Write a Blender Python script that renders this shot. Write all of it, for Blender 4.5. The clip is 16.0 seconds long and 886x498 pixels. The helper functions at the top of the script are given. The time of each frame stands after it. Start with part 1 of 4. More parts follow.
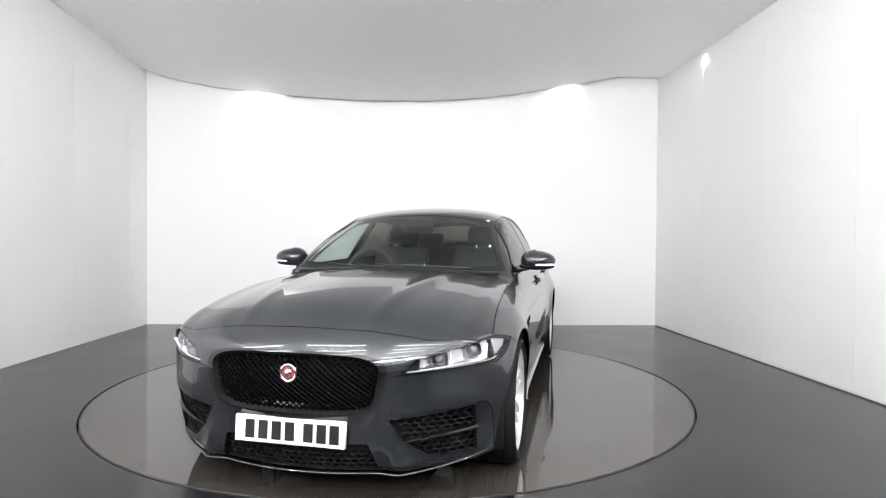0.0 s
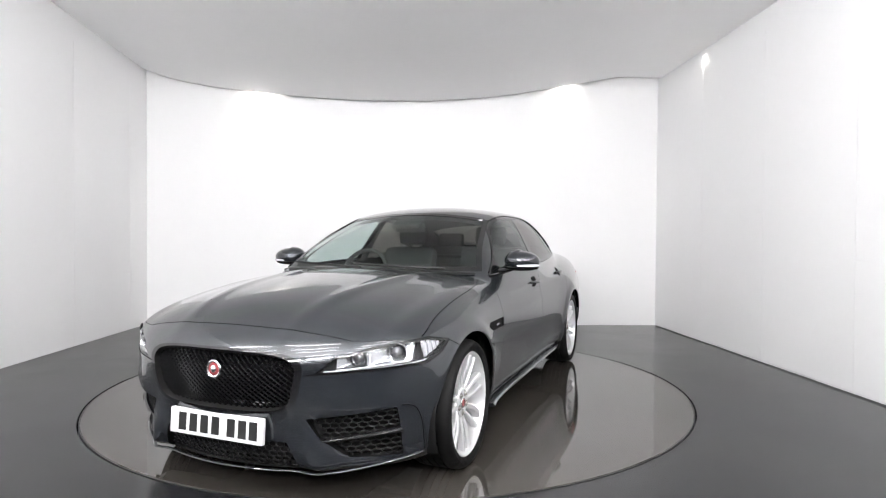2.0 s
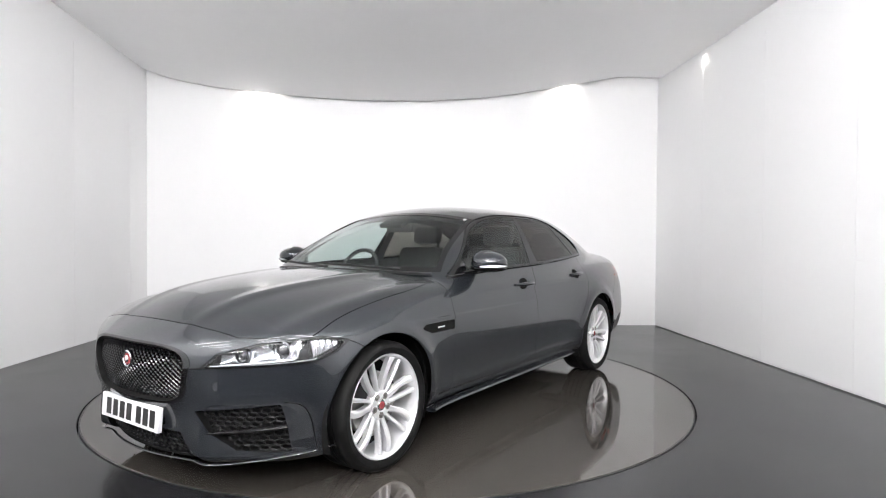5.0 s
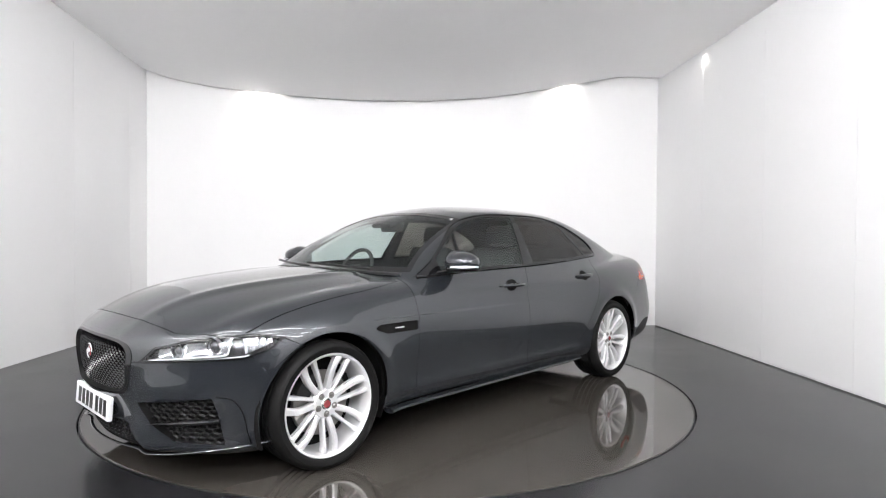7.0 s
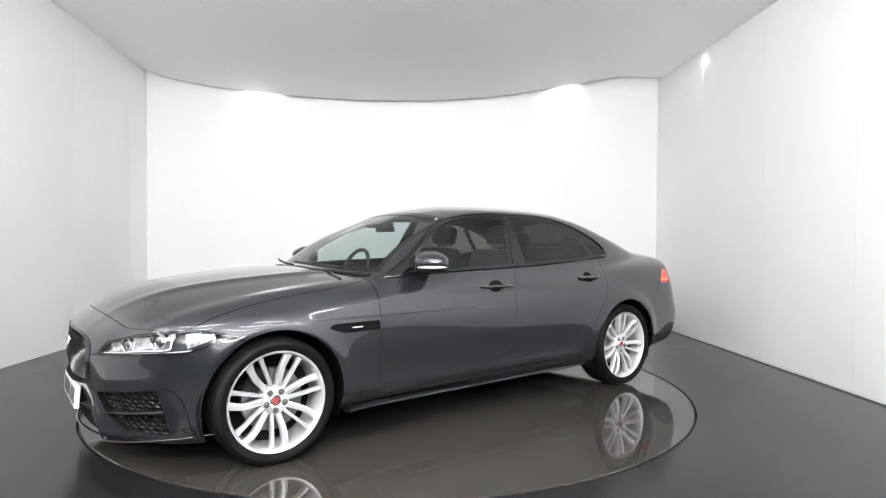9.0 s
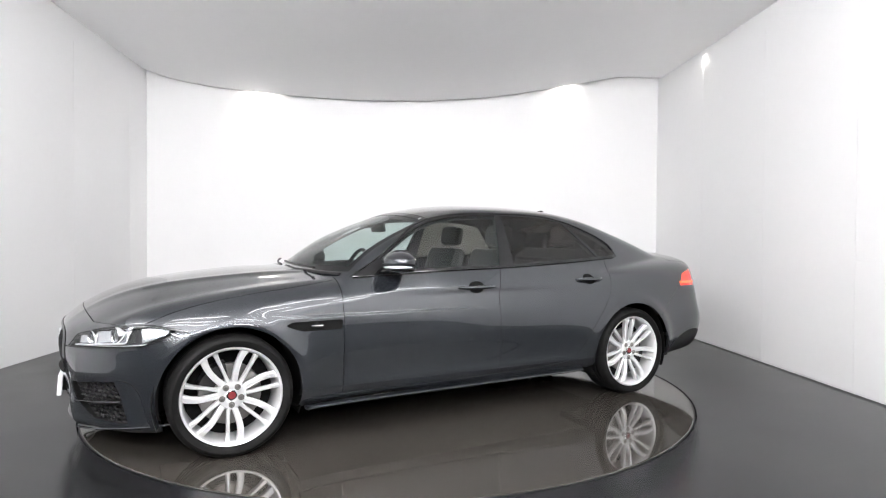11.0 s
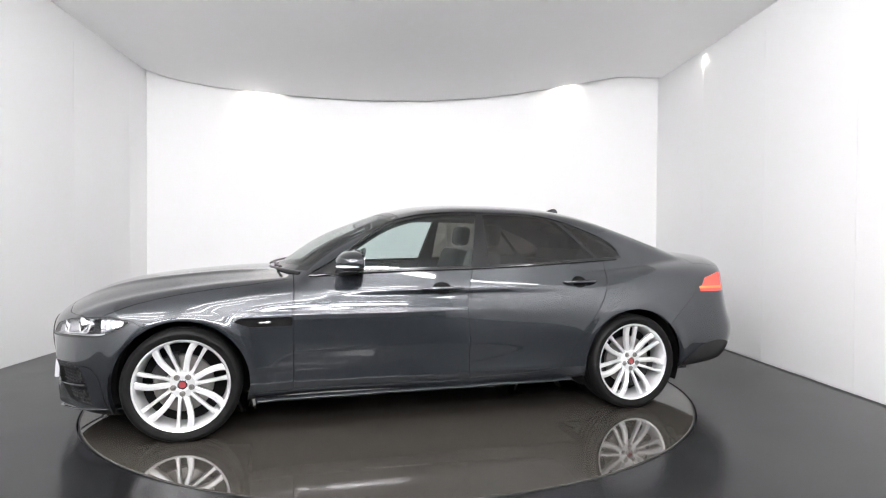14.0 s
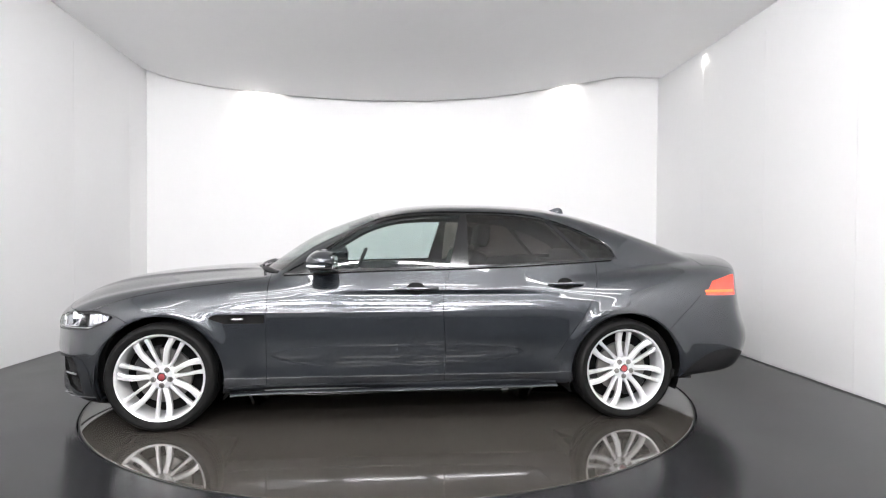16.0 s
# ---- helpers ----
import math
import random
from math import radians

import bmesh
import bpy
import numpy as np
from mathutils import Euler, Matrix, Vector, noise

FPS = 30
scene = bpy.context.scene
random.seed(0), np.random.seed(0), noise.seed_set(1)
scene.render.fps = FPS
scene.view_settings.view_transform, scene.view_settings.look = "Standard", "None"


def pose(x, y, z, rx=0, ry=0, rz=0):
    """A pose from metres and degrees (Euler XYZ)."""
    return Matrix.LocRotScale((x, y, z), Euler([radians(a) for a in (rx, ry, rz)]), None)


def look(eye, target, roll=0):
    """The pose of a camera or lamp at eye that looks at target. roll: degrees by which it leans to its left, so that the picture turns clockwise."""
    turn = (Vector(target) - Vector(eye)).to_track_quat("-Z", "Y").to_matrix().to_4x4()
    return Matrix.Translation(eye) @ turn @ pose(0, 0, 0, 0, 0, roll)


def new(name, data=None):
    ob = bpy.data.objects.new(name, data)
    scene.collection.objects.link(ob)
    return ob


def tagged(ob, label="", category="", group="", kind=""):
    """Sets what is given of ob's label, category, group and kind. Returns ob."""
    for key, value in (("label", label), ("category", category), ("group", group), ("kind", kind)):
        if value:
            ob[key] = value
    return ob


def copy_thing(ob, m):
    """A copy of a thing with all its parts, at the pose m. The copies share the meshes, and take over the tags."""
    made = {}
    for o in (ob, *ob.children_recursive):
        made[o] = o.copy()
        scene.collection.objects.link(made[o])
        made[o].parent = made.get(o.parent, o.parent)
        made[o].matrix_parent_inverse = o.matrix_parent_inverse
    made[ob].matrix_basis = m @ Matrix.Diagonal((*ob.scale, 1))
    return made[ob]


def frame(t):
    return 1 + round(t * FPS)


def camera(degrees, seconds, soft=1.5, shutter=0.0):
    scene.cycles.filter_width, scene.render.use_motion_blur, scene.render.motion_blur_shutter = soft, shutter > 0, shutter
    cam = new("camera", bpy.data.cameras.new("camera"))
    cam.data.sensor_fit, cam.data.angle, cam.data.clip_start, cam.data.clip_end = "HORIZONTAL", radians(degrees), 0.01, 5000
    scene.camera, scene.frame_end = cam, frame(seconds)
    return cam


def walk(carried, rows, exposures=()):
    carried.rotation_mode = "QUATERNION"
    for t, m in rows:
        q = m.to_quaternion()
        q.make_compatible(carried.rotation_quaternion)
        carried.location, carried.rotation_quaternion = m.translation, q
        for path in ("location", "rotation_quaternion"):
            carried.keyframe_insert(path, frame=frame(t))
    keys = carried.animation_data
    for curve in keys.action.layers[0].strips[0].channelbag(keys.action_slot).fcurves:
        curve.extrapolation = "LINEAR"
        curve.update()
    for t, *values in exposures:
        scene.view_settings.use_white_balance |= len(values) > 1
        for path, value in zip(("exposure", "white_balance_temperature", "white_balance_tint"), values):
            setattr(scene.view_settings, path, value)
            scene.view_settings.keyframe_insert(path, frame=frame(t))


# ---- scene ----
cam = camera(72.96, 16.0, soft=1.1)
EYE = (0.3615, -4.9472, 1.1964)
AHEAD = (0.3615, -3.9472, 1.1964 - math.tan(radians(0.984)))
walk(cam, [(0.0, look(EYE, AHEAD, 0.388)), (16.0, look(EYE, AHEAD, 0.388))])

# ---- world and exposure ----
world = bpy.data.worlds.new("world")
scene.world = world
world.use_nodes = True
world.node_tree.nodes["Background"].inputs[0].default_value = (0.9, 0.95, 1.0, 1)
world.node_tree.nodes["Background"].inputs[1].default_value = 0.05
scene.view_settings.exposure = 0.0


# ---- small helpers of this scene ----
def link(nt, a, b):
    nt.links.new(a, b)


def material(name, color, rough=0.5, metal=0.0, coat=0.0, bump=0.0, scale=20.0, vary=0.0, rough_vary=0.0, fine=0.0, sheen=0.0, spec=0.5):
    """A principled material with colour and gloss variation at two scales and a fine relief."""
    m = bpy.data.materials.new(name)
    m.use_nodes = True
    nt = m.node_tree
    b = nt.nodes["Principled BSDF"]
    b.inputs["Roughness"].default_value = rough
    b.inputs["Metallic"].default_value = metal
    b.inputs["Coat Weight"].default_value = coat
    b.inputs["Coat Roughness"].default_value = 0.03
    b.inputs["Sheen Weight"].default_value = sheen
    b.inputs["Specular IOR Level"].default_value = spec
    b.inputs["Base Color"].default_value = (*color, 1)
    tc = nt.nodes.new("ShaderNodeTexCoord")
    big = nt.nodes.new("ShaderNodeTexNoise")
    big.inputs["Scale"].default_value = scale
    big.inputs["Detail"].default_value = 6
    link(nt, tc.outputs["Object"], big.inputs["Vector"])
    small = nt.nodes.new("ShaderNodeTexNoise")
    small.inputs["Scale"].default_value = scale * 14
    small.inputs["Detail"].default_value = 3
    link(nt, tc.outputs["Object"], small.inputs["Vector"])
    if vary:
        mix = nt.nodes.new("ShaderNodeMix")
        mix.data_type = "RGBA"
        add = nt.nodes.new("ShaderNodeMath")
        add.operation = "MULTIPLY_ADD"
        add.inputs[1].default_value = 0.35
        link(nt, small.outputs["Fac"], add.inputs[0])
        half = nt.nodes.new("ShaderNodeMath")
        half.operation = "MULTIPLY"
        half.inputs[1].default_value = 0.65
        link(nt, big.outputs["Fac"], half.inputs[0])
        link(nt, half.outputs[0], add.inputs[2])
        link(nt, add.outputs[0], mix.inputs["Factor"])
        mix.inputs["A"].default_value = (*[max(0, c * (1 - vary)) for c in color], 1)
        mix.inputs["B"].default_value = (*[min(1, c * (1 + vary)) for c in color], 1)
        link(nt, mix.outputs["Result"], b.inputs["Base Color"])
    if rough_vary:
        mr = nt.nodes.new("ShaderNodeMapRange")
        mr.inputs["From Min"].default_value, mr.inputs["From Max"].default_value = 0.3, 0.7
        mr.inputs["To Min"].default_value = max(0.0, rough - rough_vary)
        mr.inputs["To Max"].default_value = min(1.0, rough + rough_vary)
        link(nt, big.outputs["Fac"], mr.inputs["Value"])
        link(nt, mr.outputs["Result"], b.inputs["Roughness"])
    if bump:
        bp = nt.nodes.new("ShaderNodeBump")
        bp.inputs["Strength"].default_value = bump
        bp.inputs["Distance"].default_value = 0.004
        link(nt, (small if fine else big).outputs["Fac"], bp.inputs["Height"])
        link(nt, bp.outputs["Normal"], b.inputs["Normal"])
    return m


def glowing(name, color, strength):
    m = bpy.data.materials.new(name)
    m.use_nodes = True
    b = m.node_tree.nodes["Principled BSDF"]
    b.inputs["Base Color"].default_value = (0.8, 0.8, 0.8, 1)
    b.inputs["Emission Color"].default_value = (*color, 1)
    b.inputs["Emission Strength"].default_value = strength
    return m


def glass(name, tint, gloss=0.06, rough=0.0):
    """A thin pane: tinted see-through with a Fresnel gloss."""
    m = bpy.data.materials.new(name)
    m.use_nodes = True
    nt = m.node_tree
    nt.nodes.remove(nt.nodes["Principled BSDF"])
    out = nt.nodes["Material Output"]
    tr = nt.nodes.new("ShaderNodeBsdfTransparent")
    tr.inputs["Color"].default_value = (*tint, 1)
    gl = nt.nodes.new("ShaderNodeBsdfGlossy")
    gl.inputs["Roughness"].default_value = rough
    fr = nt.nodes.new("ShaderNodeLayerWeight")
    fr.inputs["Blend"].default_value = 0.5
    pw = nt.nodes.new("ShaderNodeMath")
    pw.operation = "POWER"
    pw.inputs[1].default_value = 5.0
    link(nt, fr.outputs["Facing"], pw.inputs[0])
    ma = nt.nodes.new("ShaderNodeMath")
    ma.operation = "MULTIPLY_ADD"
    ma.inputs[1].default_value, ma.inputs[2].default_value = 0.93, gloss
    link(nt, pw.outputs[0], ma.inputs[0])
    mix = nt.nodes.new("ShaderNodeMixShader")
    link(nt, ma.outputs[0], mix.inputs[0])
    link(nt, tr.outputs[0], mix.inputs[1])
    link(nt, gl.outputs[0], mix.inputs[2])
    link(nt, mix.outputs[0], out.inputs["Surface"])
    return m


def part(name, bm, mat, parent=None, label="", smooth=True):
    me = bpy.data.meshes.new(name)
    bmesh.ops.recalc_face_normals(bm, faces=bm.faces)
    for f in bm.faces:
        f.smooth = smooth
    bm.to_mesh(me)
    bm.free()
    if smooth:
        me.set_sharp_from_angle(angle=radians(35))
    me.materials.append(mat)
    ob = new(name, me)
    if parent is not None:
        ob.parent = parent
    if label:
        ob["label"] = label
    return ob


def box(bm, x0, x1, y0, y1, z0, z1, bevel=0.0, m=None):
    g = bmesh.ops.create_cube(bm, size=1.0)
    vs = g["verts"]
    for v in vs:
        v.co = Vector(((x0 + x1) / 2 + v.co.x * (x1 - x0), (y0 + y1) / 2 + v.co.y * (y1 - y0), (z0 + z1) / 2 + v.co.z * (z1 - z0)))
    if bevel:
        es = list({e for v in vs for e in v.link_edges})
        r = bmesh.ops.bevel(bm, geom=es, offset=bevel, segments=2, profile=0.5, affect="EDGES")
        vs = list({v for f in r["faces"] for v in f.verts} | {v for v in vs if v.is_valid})
    if m is not None:
        bmesh.ops.transform(bm, matrix=m, verts=vs)
    return bm


def lathe(bm, profile, seg=64, axis="y", arc=math.tau, closed=False):
    """Turns a profile of (radius, along) round the axis."""
    rings = []
    n = seg if arc >= math.tau - 1e-6 else seg + 1
    for i in range(n):
        a = arc * i / seg
        ring = []
        for r, h in profile:
            c, s = r * math.cos(a), r * math.sin(a)
            ring.append(bm.verts.new({"y": (c, h, s), "z": (c, s, h), "x": (h, c, s)}[axis]))
        rings.append(ring)
    k = len(profile)
    for i in range(seg):
        a, b = rings[i], rings[(i + 1) % n]
        for j in range(k if closed else k - 1):
            bm.faces.new((a[j], a[(j + 1) % k], b[(j + 1) % k], b[j]))
    return bm


def tube(bm, pts, radius, seg=8, flat=1.0, up=(0, 0, 1)):
    """A swept rod through points; radius may be a function of 0..1."""
    pts = [Vector(p) for p in pts]
    rings = []
    for i, p in enumerate(pts):
        d = (pts[min(i + 1, len(pts) - 1)] - pts[max(i - 1, 0)]).normalized()
        u = Vector(up)
        s = d.cross(u)
        if s.length < 1e-4:
            s = d.cross(Vector((1, 0, 0)))
        s.normalize()
        w = s.cross(d).normalized()
        r = radius(i / (len(pts) - 1)) if callable(radius) else radius
        rings.append([bm.verts.new(p + s * r * math.cos(a) + w * r * flat * math.sin(a)) for a in [math.tau * k / seg for k in range(seg)]])
    for a, b in zip(rings, rings[1:]):
        for k in range(seg):
            bm.faces.new((a[k], a[(k + 1) % seg], b[(k + 1) % seg], b[k]))
    bm.faces.new(rings[0])
    bm.faces.new(rings[-1])
    return bm


def spline(*pts):
    """A natural cubic through (x, y) pairs, as a function on arrays; straight on beyond its ends."""
    pts = sorted(pts)
    x, y = np.array([q[0] for q in pts], float), np.array([q[1] for q in pts], float)
    n = len(x)
    h = np.diff(x)
    A, r = np.eye(n), np.zeros(n)
    for i in range(1, n - 1):
        A[i, i - 1], A[i, i], A[i, i + 1] = h[i - 1], 2 * (h[i - 1] + h[i]), h[i]
        r[i] = 6 * ((y[i + 1] - y[i]) / h[i] - (y[i] - y[i - 1]) / h[i - 1])
    mm = np.linalg.solve(A, r)

    def f(q):
        q = np.asarray(q, float)
        c = np.clip(q, x[0], x[-1])
        i = np.clip(np.searchsorted(x, c) - 1, 0, n - 2)
        d, e = c - x[i], x[i + 1] - c
        v = (mm[i] * e ** 3 + mm[i + 1] * d ** 3) / (6 * h[i]) + (y[i] / h[i] - mm[i] * h[i] / 6) * e + (y[i + 1] / h[i] - mm[i + 1] * h[i] / 6) * d
        s0 = (y[1] - y[0]) / h[0] - h[0] * (2 * mm[0] + mm[1]) / 6
        s1 = (y[-1] - y[-2]) / h[-1] + h[-1] * (mm[-2] + 2 * mm[-1]) / 6
        return v + np.minimum(q - x[0], 0) * s0 + np.maximum(q - x[-1], 0) * s1
    return f


def lines(*pts):
    """A broken line through (x, y) pairs, as a function on arrays."""
    pts = sorted(pts)
    return lambda q: np.interp(q, [p[0] for p in pts], [p[1] for p in pts])


# ---- materials ----
WALL = material("white_wall_paint", (0.81, 0.81, 0.815), 0.6, bump=0.05, scale=1.3, vary=0.03, rough_vary=0.08)
CEIL = material("white_ceiling_paint", (0.91, 0.91, 0.91), 0.75, bump=0.03, scale=0.9, vary=0.03)
FLOOR = material("grey_floor_paint", (0.0115, 0.0115, 0.0125), 0.20, spec=0.22, bump=0.004, scale=2.0, vary=0.06, rough_vary=0.025)
TABLE = material("glossy_turntable_paint", (0.038, 0.034, 0.030), 0.055, bump=0.004, scale=2.2, vary=0.12, rough_vary=0.02)
HALL = material("hall_wall_paint", (0.25, 0.25, 0.255), 0.7, scale=1.0, vary=0.1)
METAL = material("turntable_edge_steel", (0.10, 0.10, 0.10), 0.4, 0.9, scale=8, vary=0.2)
PAINT = material("dark_grey_metallic_paint", (0.0195, 0.0225, 0.0275), 0.27, 0.55, coat=1.0, scale=90, vary=0.12)
BLACK = material("gloss_black_trim", (0.005, 0.005, 0.0055), 0.10, scale=30, vary=0.2)
SATIN = material("satin_black_plastic", (0.009, 0.009, 0.0095), 0.42, spec=0.35, scale=60, vary=0.25, bump=0.1, fine=1)
SEAL = material("black_rubber_seal", (0.003, 0.003, 0.003), 0.8, spec=0.15, scale=40, vary=0.2)
RUBBER = material("tyre_rubber", (0.006, 0.006, 0.006), 0.58, spec=0.10, scale=25, vary=0.3, bump=0.15, rough_vary=0.1)
ALLOY = material("silver_alloy", (0.72, 0.72, 0.73), 0.30, 0.55, coat=0.3, scale=30, vary=0.05)
STEEL = material("brake_disc_steel", (0.28, 0.27, 0.26), 0.35, 0.9, scale=20, vary=0.2)
CHROME = material("chrome", (0.85, 0.85, 0.86), 0.07, 1.0, scale=30, vary=0.03)
CLOTH = material("dark_cabin_trim", (0.035, 0.035, 0.036), 0.75, spec=0.25, scale=30, vary=0.2, bump=0.1)
LEATHER = material("black_leather", (0.030, 0.030, 0.030), 0.5, spec=0.3, scale=25, vary=0.25, bump=0.2)
WHITE_LINES = material("white_plate", (0.66, 0.66, 0.67), 0.35, scale=20, vary=0.02)
INK = material("black_plate_ink", (0.01, 0.01, 0.01), 0.4, scale=20, vary=0.1)
RED = material("red_enamel", (0.22, 0.035, 0.04), 0.25, coat=0.4, scale=30, vary=0.1)
TAIL = material("red_lamp_lens", (0.62, 0.035, 0.015), 0.12, coat=1.0, scale=30, vary=0.1)
LAMPBACK = material("dark_lamp_housing", (0.10, 0.10, 0.105), 0.22, 0.6, scale=40, vary=0.15)
LENS = material("projector_glass", (0.07, 0.07, 0.075), 0.05, 0.4, coat=1.0, scale=30, vary=0.1)
BOWL = material("lamp_reflector", (0.50, 0.50, 0.52), 0.24, 0.85, scale=40, vary=0.1)
CLEARWHITE = material("clear_white_lens", (0.62, 0.62, 0.64), 0.12, coat=1.0, scale=30, vary=0.03)
AMBER = material("orange_lens", (0.85, 0.16, 0.03), 0.15, coat=1.0, scale=30, vary=0.1)
CLEAR = glass("clear_lamp_cover", (0.95, 0.96, 0.97))
GLASS = glass("green_tinted_glass", (0.70, 0.78, 0.76))
PRIVACY = glass("dark_privacy_glass", (0.16, 0.145, 0.13))
LIGHT = glowing("lit_tube", (1.0, 0.99, 0.995), 68.0)
# glow of the added fill lamps behind the camera
FILL_GLOW = glowing("fill_lamp_glow", (1.0, 0.985, 1.0), 135.0)

# ---- room ----
LEFT_A, LEFT_B = Vector((-3.686, 3.23, 0)), Vector((-3.43, -6.8, 0))
RIGHT_A, RIGHT_B = Vector((3.351, 3.453, 0)), Vector((4.00, -6.8, 0))


def wall(name, a, b, height, thick, mat, out):
    """An upright slab from a to b, its thickness on the outer side."""
    bm = bmesh.new()
    d = Vector(out) * thick
    lo = [a, b, b + d, a + d]
    vs = [bm.verts.new((v.x, v.y, z)) for z in (-0.05, height) for v in lo]
    for f in ((0, 1, 2, 3), (4, 5, 6, 7), (0, 1, 5, 4), (1, 2, 6, 5), (2, 3, 7, 6), (3, 0, 4, 7)):
        bm.faces.new([vs[i] for i in f])
    return part(name, bm, mat, smooth=False)


def room():
    tagged(wall("wall_north", LEFT_A, RIGHT_A, 4.2, 0.15, WALL, (0.0, 1, 0)), "white painted studio back wall", "wall", kind="structure")
    tagged(wall("wall_west", LEFT_A + Vector((0, 0.15, 0)), LEFT_B, 4.2, 0.15, WALL, (-1, 0, 0)), "white painted studio side wall of boards", "wall", kind="structure")
    tagged(wall("wall_east", RIGHT_A + Vector((0, 0.15, 0)), RIGHT_B, 4.2, 0.15, WALL, (1, 0, 0)), "white painted studio side wall of boards", "wall", kind="structure")
    # floor with a round hole for the turntable
    bm = bmesh.new()
    n, R = 160, 2.279
    ring = [bm.verts.new((R * math.cos(math.tau * i / n), R * math.sin(math.tau * i / n), 0)) for i in range(n)]
    low = [bm.verts.new((v.co.x, v.co.y, -0.06)) for v in ring]
    far = []
    for i in range(n):
        a = math.tau * i / n
        k = 17.0 / max(abs(math.cos(a)), abs(math.sin(a)))
        far.append(bm.verts.new((k * math.cos(a), k * math.sin(a), 0)))
    for i in range(n):
        j = (i + 1) % n
        bm.faces.new((ring[i], ring[j], far[j], far[i]))
        bm.faces.new((ring[i], ring[j], low[j], low[i]))
    bm.faces.new(low)
    fl = part("floor", bm, FLOOR, smooth=False)
    tagged(fl, "dark grey painted concrete studio floor", "floor", kind="structure")
    # ceiling that hangs lower along the middle of the back wall
    bm = bmesh.new()
    nx, ny = 90, 60
    sag = spline((-3.7, 3.455), (-3.39, 3.347), (-3.01, 3.26), (-2.24, 3.163), (-1.08, 3.077), (-0.31, 3.064), (0.47, 3.09), (1.26, 3.17), (2.04, 3.305), (2.75, 3.435))
    grid = []
    for j in range(ny + 1):
        v = j / ny
        y = -6.0 + v * (3.13 + 6.0)
        row = []
        for i in range(nx + 1):
            u = i / nx
            k = (y - LEFT_B.y) / (LEFT_A.y - LEFT_B.y)
            x0, x1 = LEFT_B.x + (LEFT_A.x - LEFT_B.x) * k, RIGHT_B.x + (RIGHT_A.x - RIGHT_B.x) * k
            x = x0 + (x1 - x0) * u
            yy = y + 0.223 * u * v
            z = float(sag(min(x, 2.75))) + (0.075 - 0.06 * u) * (3.2 - y)
            row.append(bm.verts.new((x, yy, z)))
        grid.append(row)
    for a, b in zip(grid, grid[1:]):
        for i in range(nx):
            bm.faces.new((a[i], a[i + 1], b[i + 1], b[i]))
    r = bmesh.ops.extrude_face_region(bm, geom=bm.faces[:])
    for v in r["geom"]:
        if isinstance(v, bmesh.types.BMVert):
            v.co.z += 0.06
    tagged(part("ceiling", bm, CEIL), "white ceiling bulging down above the turntable", "ceiling", kind="structure")
    # the hall behind the camera, which closes the place
    bm = bmesh.new()
    box(bm, -9, 9, -16.2, -16.0, 0, 3.9)
    tagged(part("wall_south", bm, HALL, smooth=False), "plain pale hall wall", "wall", kind="structure")
    for nm, x in (("wall_hall_west", -9.2), ("wall_hall_east", 9.0)):
        bm = bmesh.new()
        box(bm, x, x + 0.2, -16.2, -6.6, 0, 3.9)
        tagged(part(nm, bm, HALL, smooth=False), "plain pale hall wall", "wall", kind="structure")
    for nm, x0, x1 in (("wall_return_west", -9.2, -3.6), ("wall_return_east", 4.15, 9.2)):
        bm = bmesh.new()
        box(bm, x0, x1, -6.6, -6.45, 0, 3.9)
        tagged(part(nm, bm, HALL, smooth=False), "plain pale hall wall", "wall", kind="structure")
    bm = bmesh.new()
    box(bm, -9.2, 9.2, -16.2, -6.0, 3.6, 3.75)
    tagged(part("ceiling_hall", bm, HALL, smooth=False), "plain pale hall ceiling", "ceiling", kind="structure")
    bm = bmesh.new()
    box(bm, -4.3, 4.6, -6.2, 4.0, 4.2, 4.3)
    tagged(part("ceiling_slab", bm, HALL, smooth=False), "roof slab above the hung ceiling", "ceiling", kind="structure")


def boards():
    """Wall boards with open joints on the two side walls."""
    for nm, a, b, seam, inward in (("wall_west", LEFT_A, LEFT_B, 1.55, 1), ("wall_east", RIGHT_A, RIGHT_B, 0.95, -1)):
        host = bpy.data.objects[nm]
        d = (b - a).normalized()
        out = Vector((inward, 0, 0))
        ys = sorted({a.y - 0.004} | {seam + 1.22 * k for k in range(-5, 3) if -5.9 < seam + 1.22 * k < a.y - 0.1} | {-5.9})
        for y0, y1 in zip(ys, ys[1:]):
            p0, p1 = a + d * ((a.y - y0) / -d.y), a + d * ((a.y - y1) / -d.y)
            spans = [(0.014, 1.05), (1.05, 3.3)] if nm == "wall_east" and y1 < 0.0 else [(0.014, 3.3)]
            for z0, z1 in spans:
                bm = bmesh.new()
                g = 0.0013
                q0, q1 = p0 - d * g, p1 + d * g
                vs = [bm.verts.new((v.x + k * out.x, v.y, z)) for k in (-0.01, 0.006) for z in (z0 + g, z1 - g) for v in (q0, q1)]
                for f in ((0, 1, 3, 2), (4, 5, 7, 6), (0, 1, 5, 4), (2, 3, 7, 6), (0, 2, 6, 4), (1, 3, 7, 5)):
                    bm.faces.new([vs[i] for i in f])
                bmesh.ops.recalc_face_normals(bm, faces=bm.faces)
                part("board", bm, WALL, host, smooth=False)


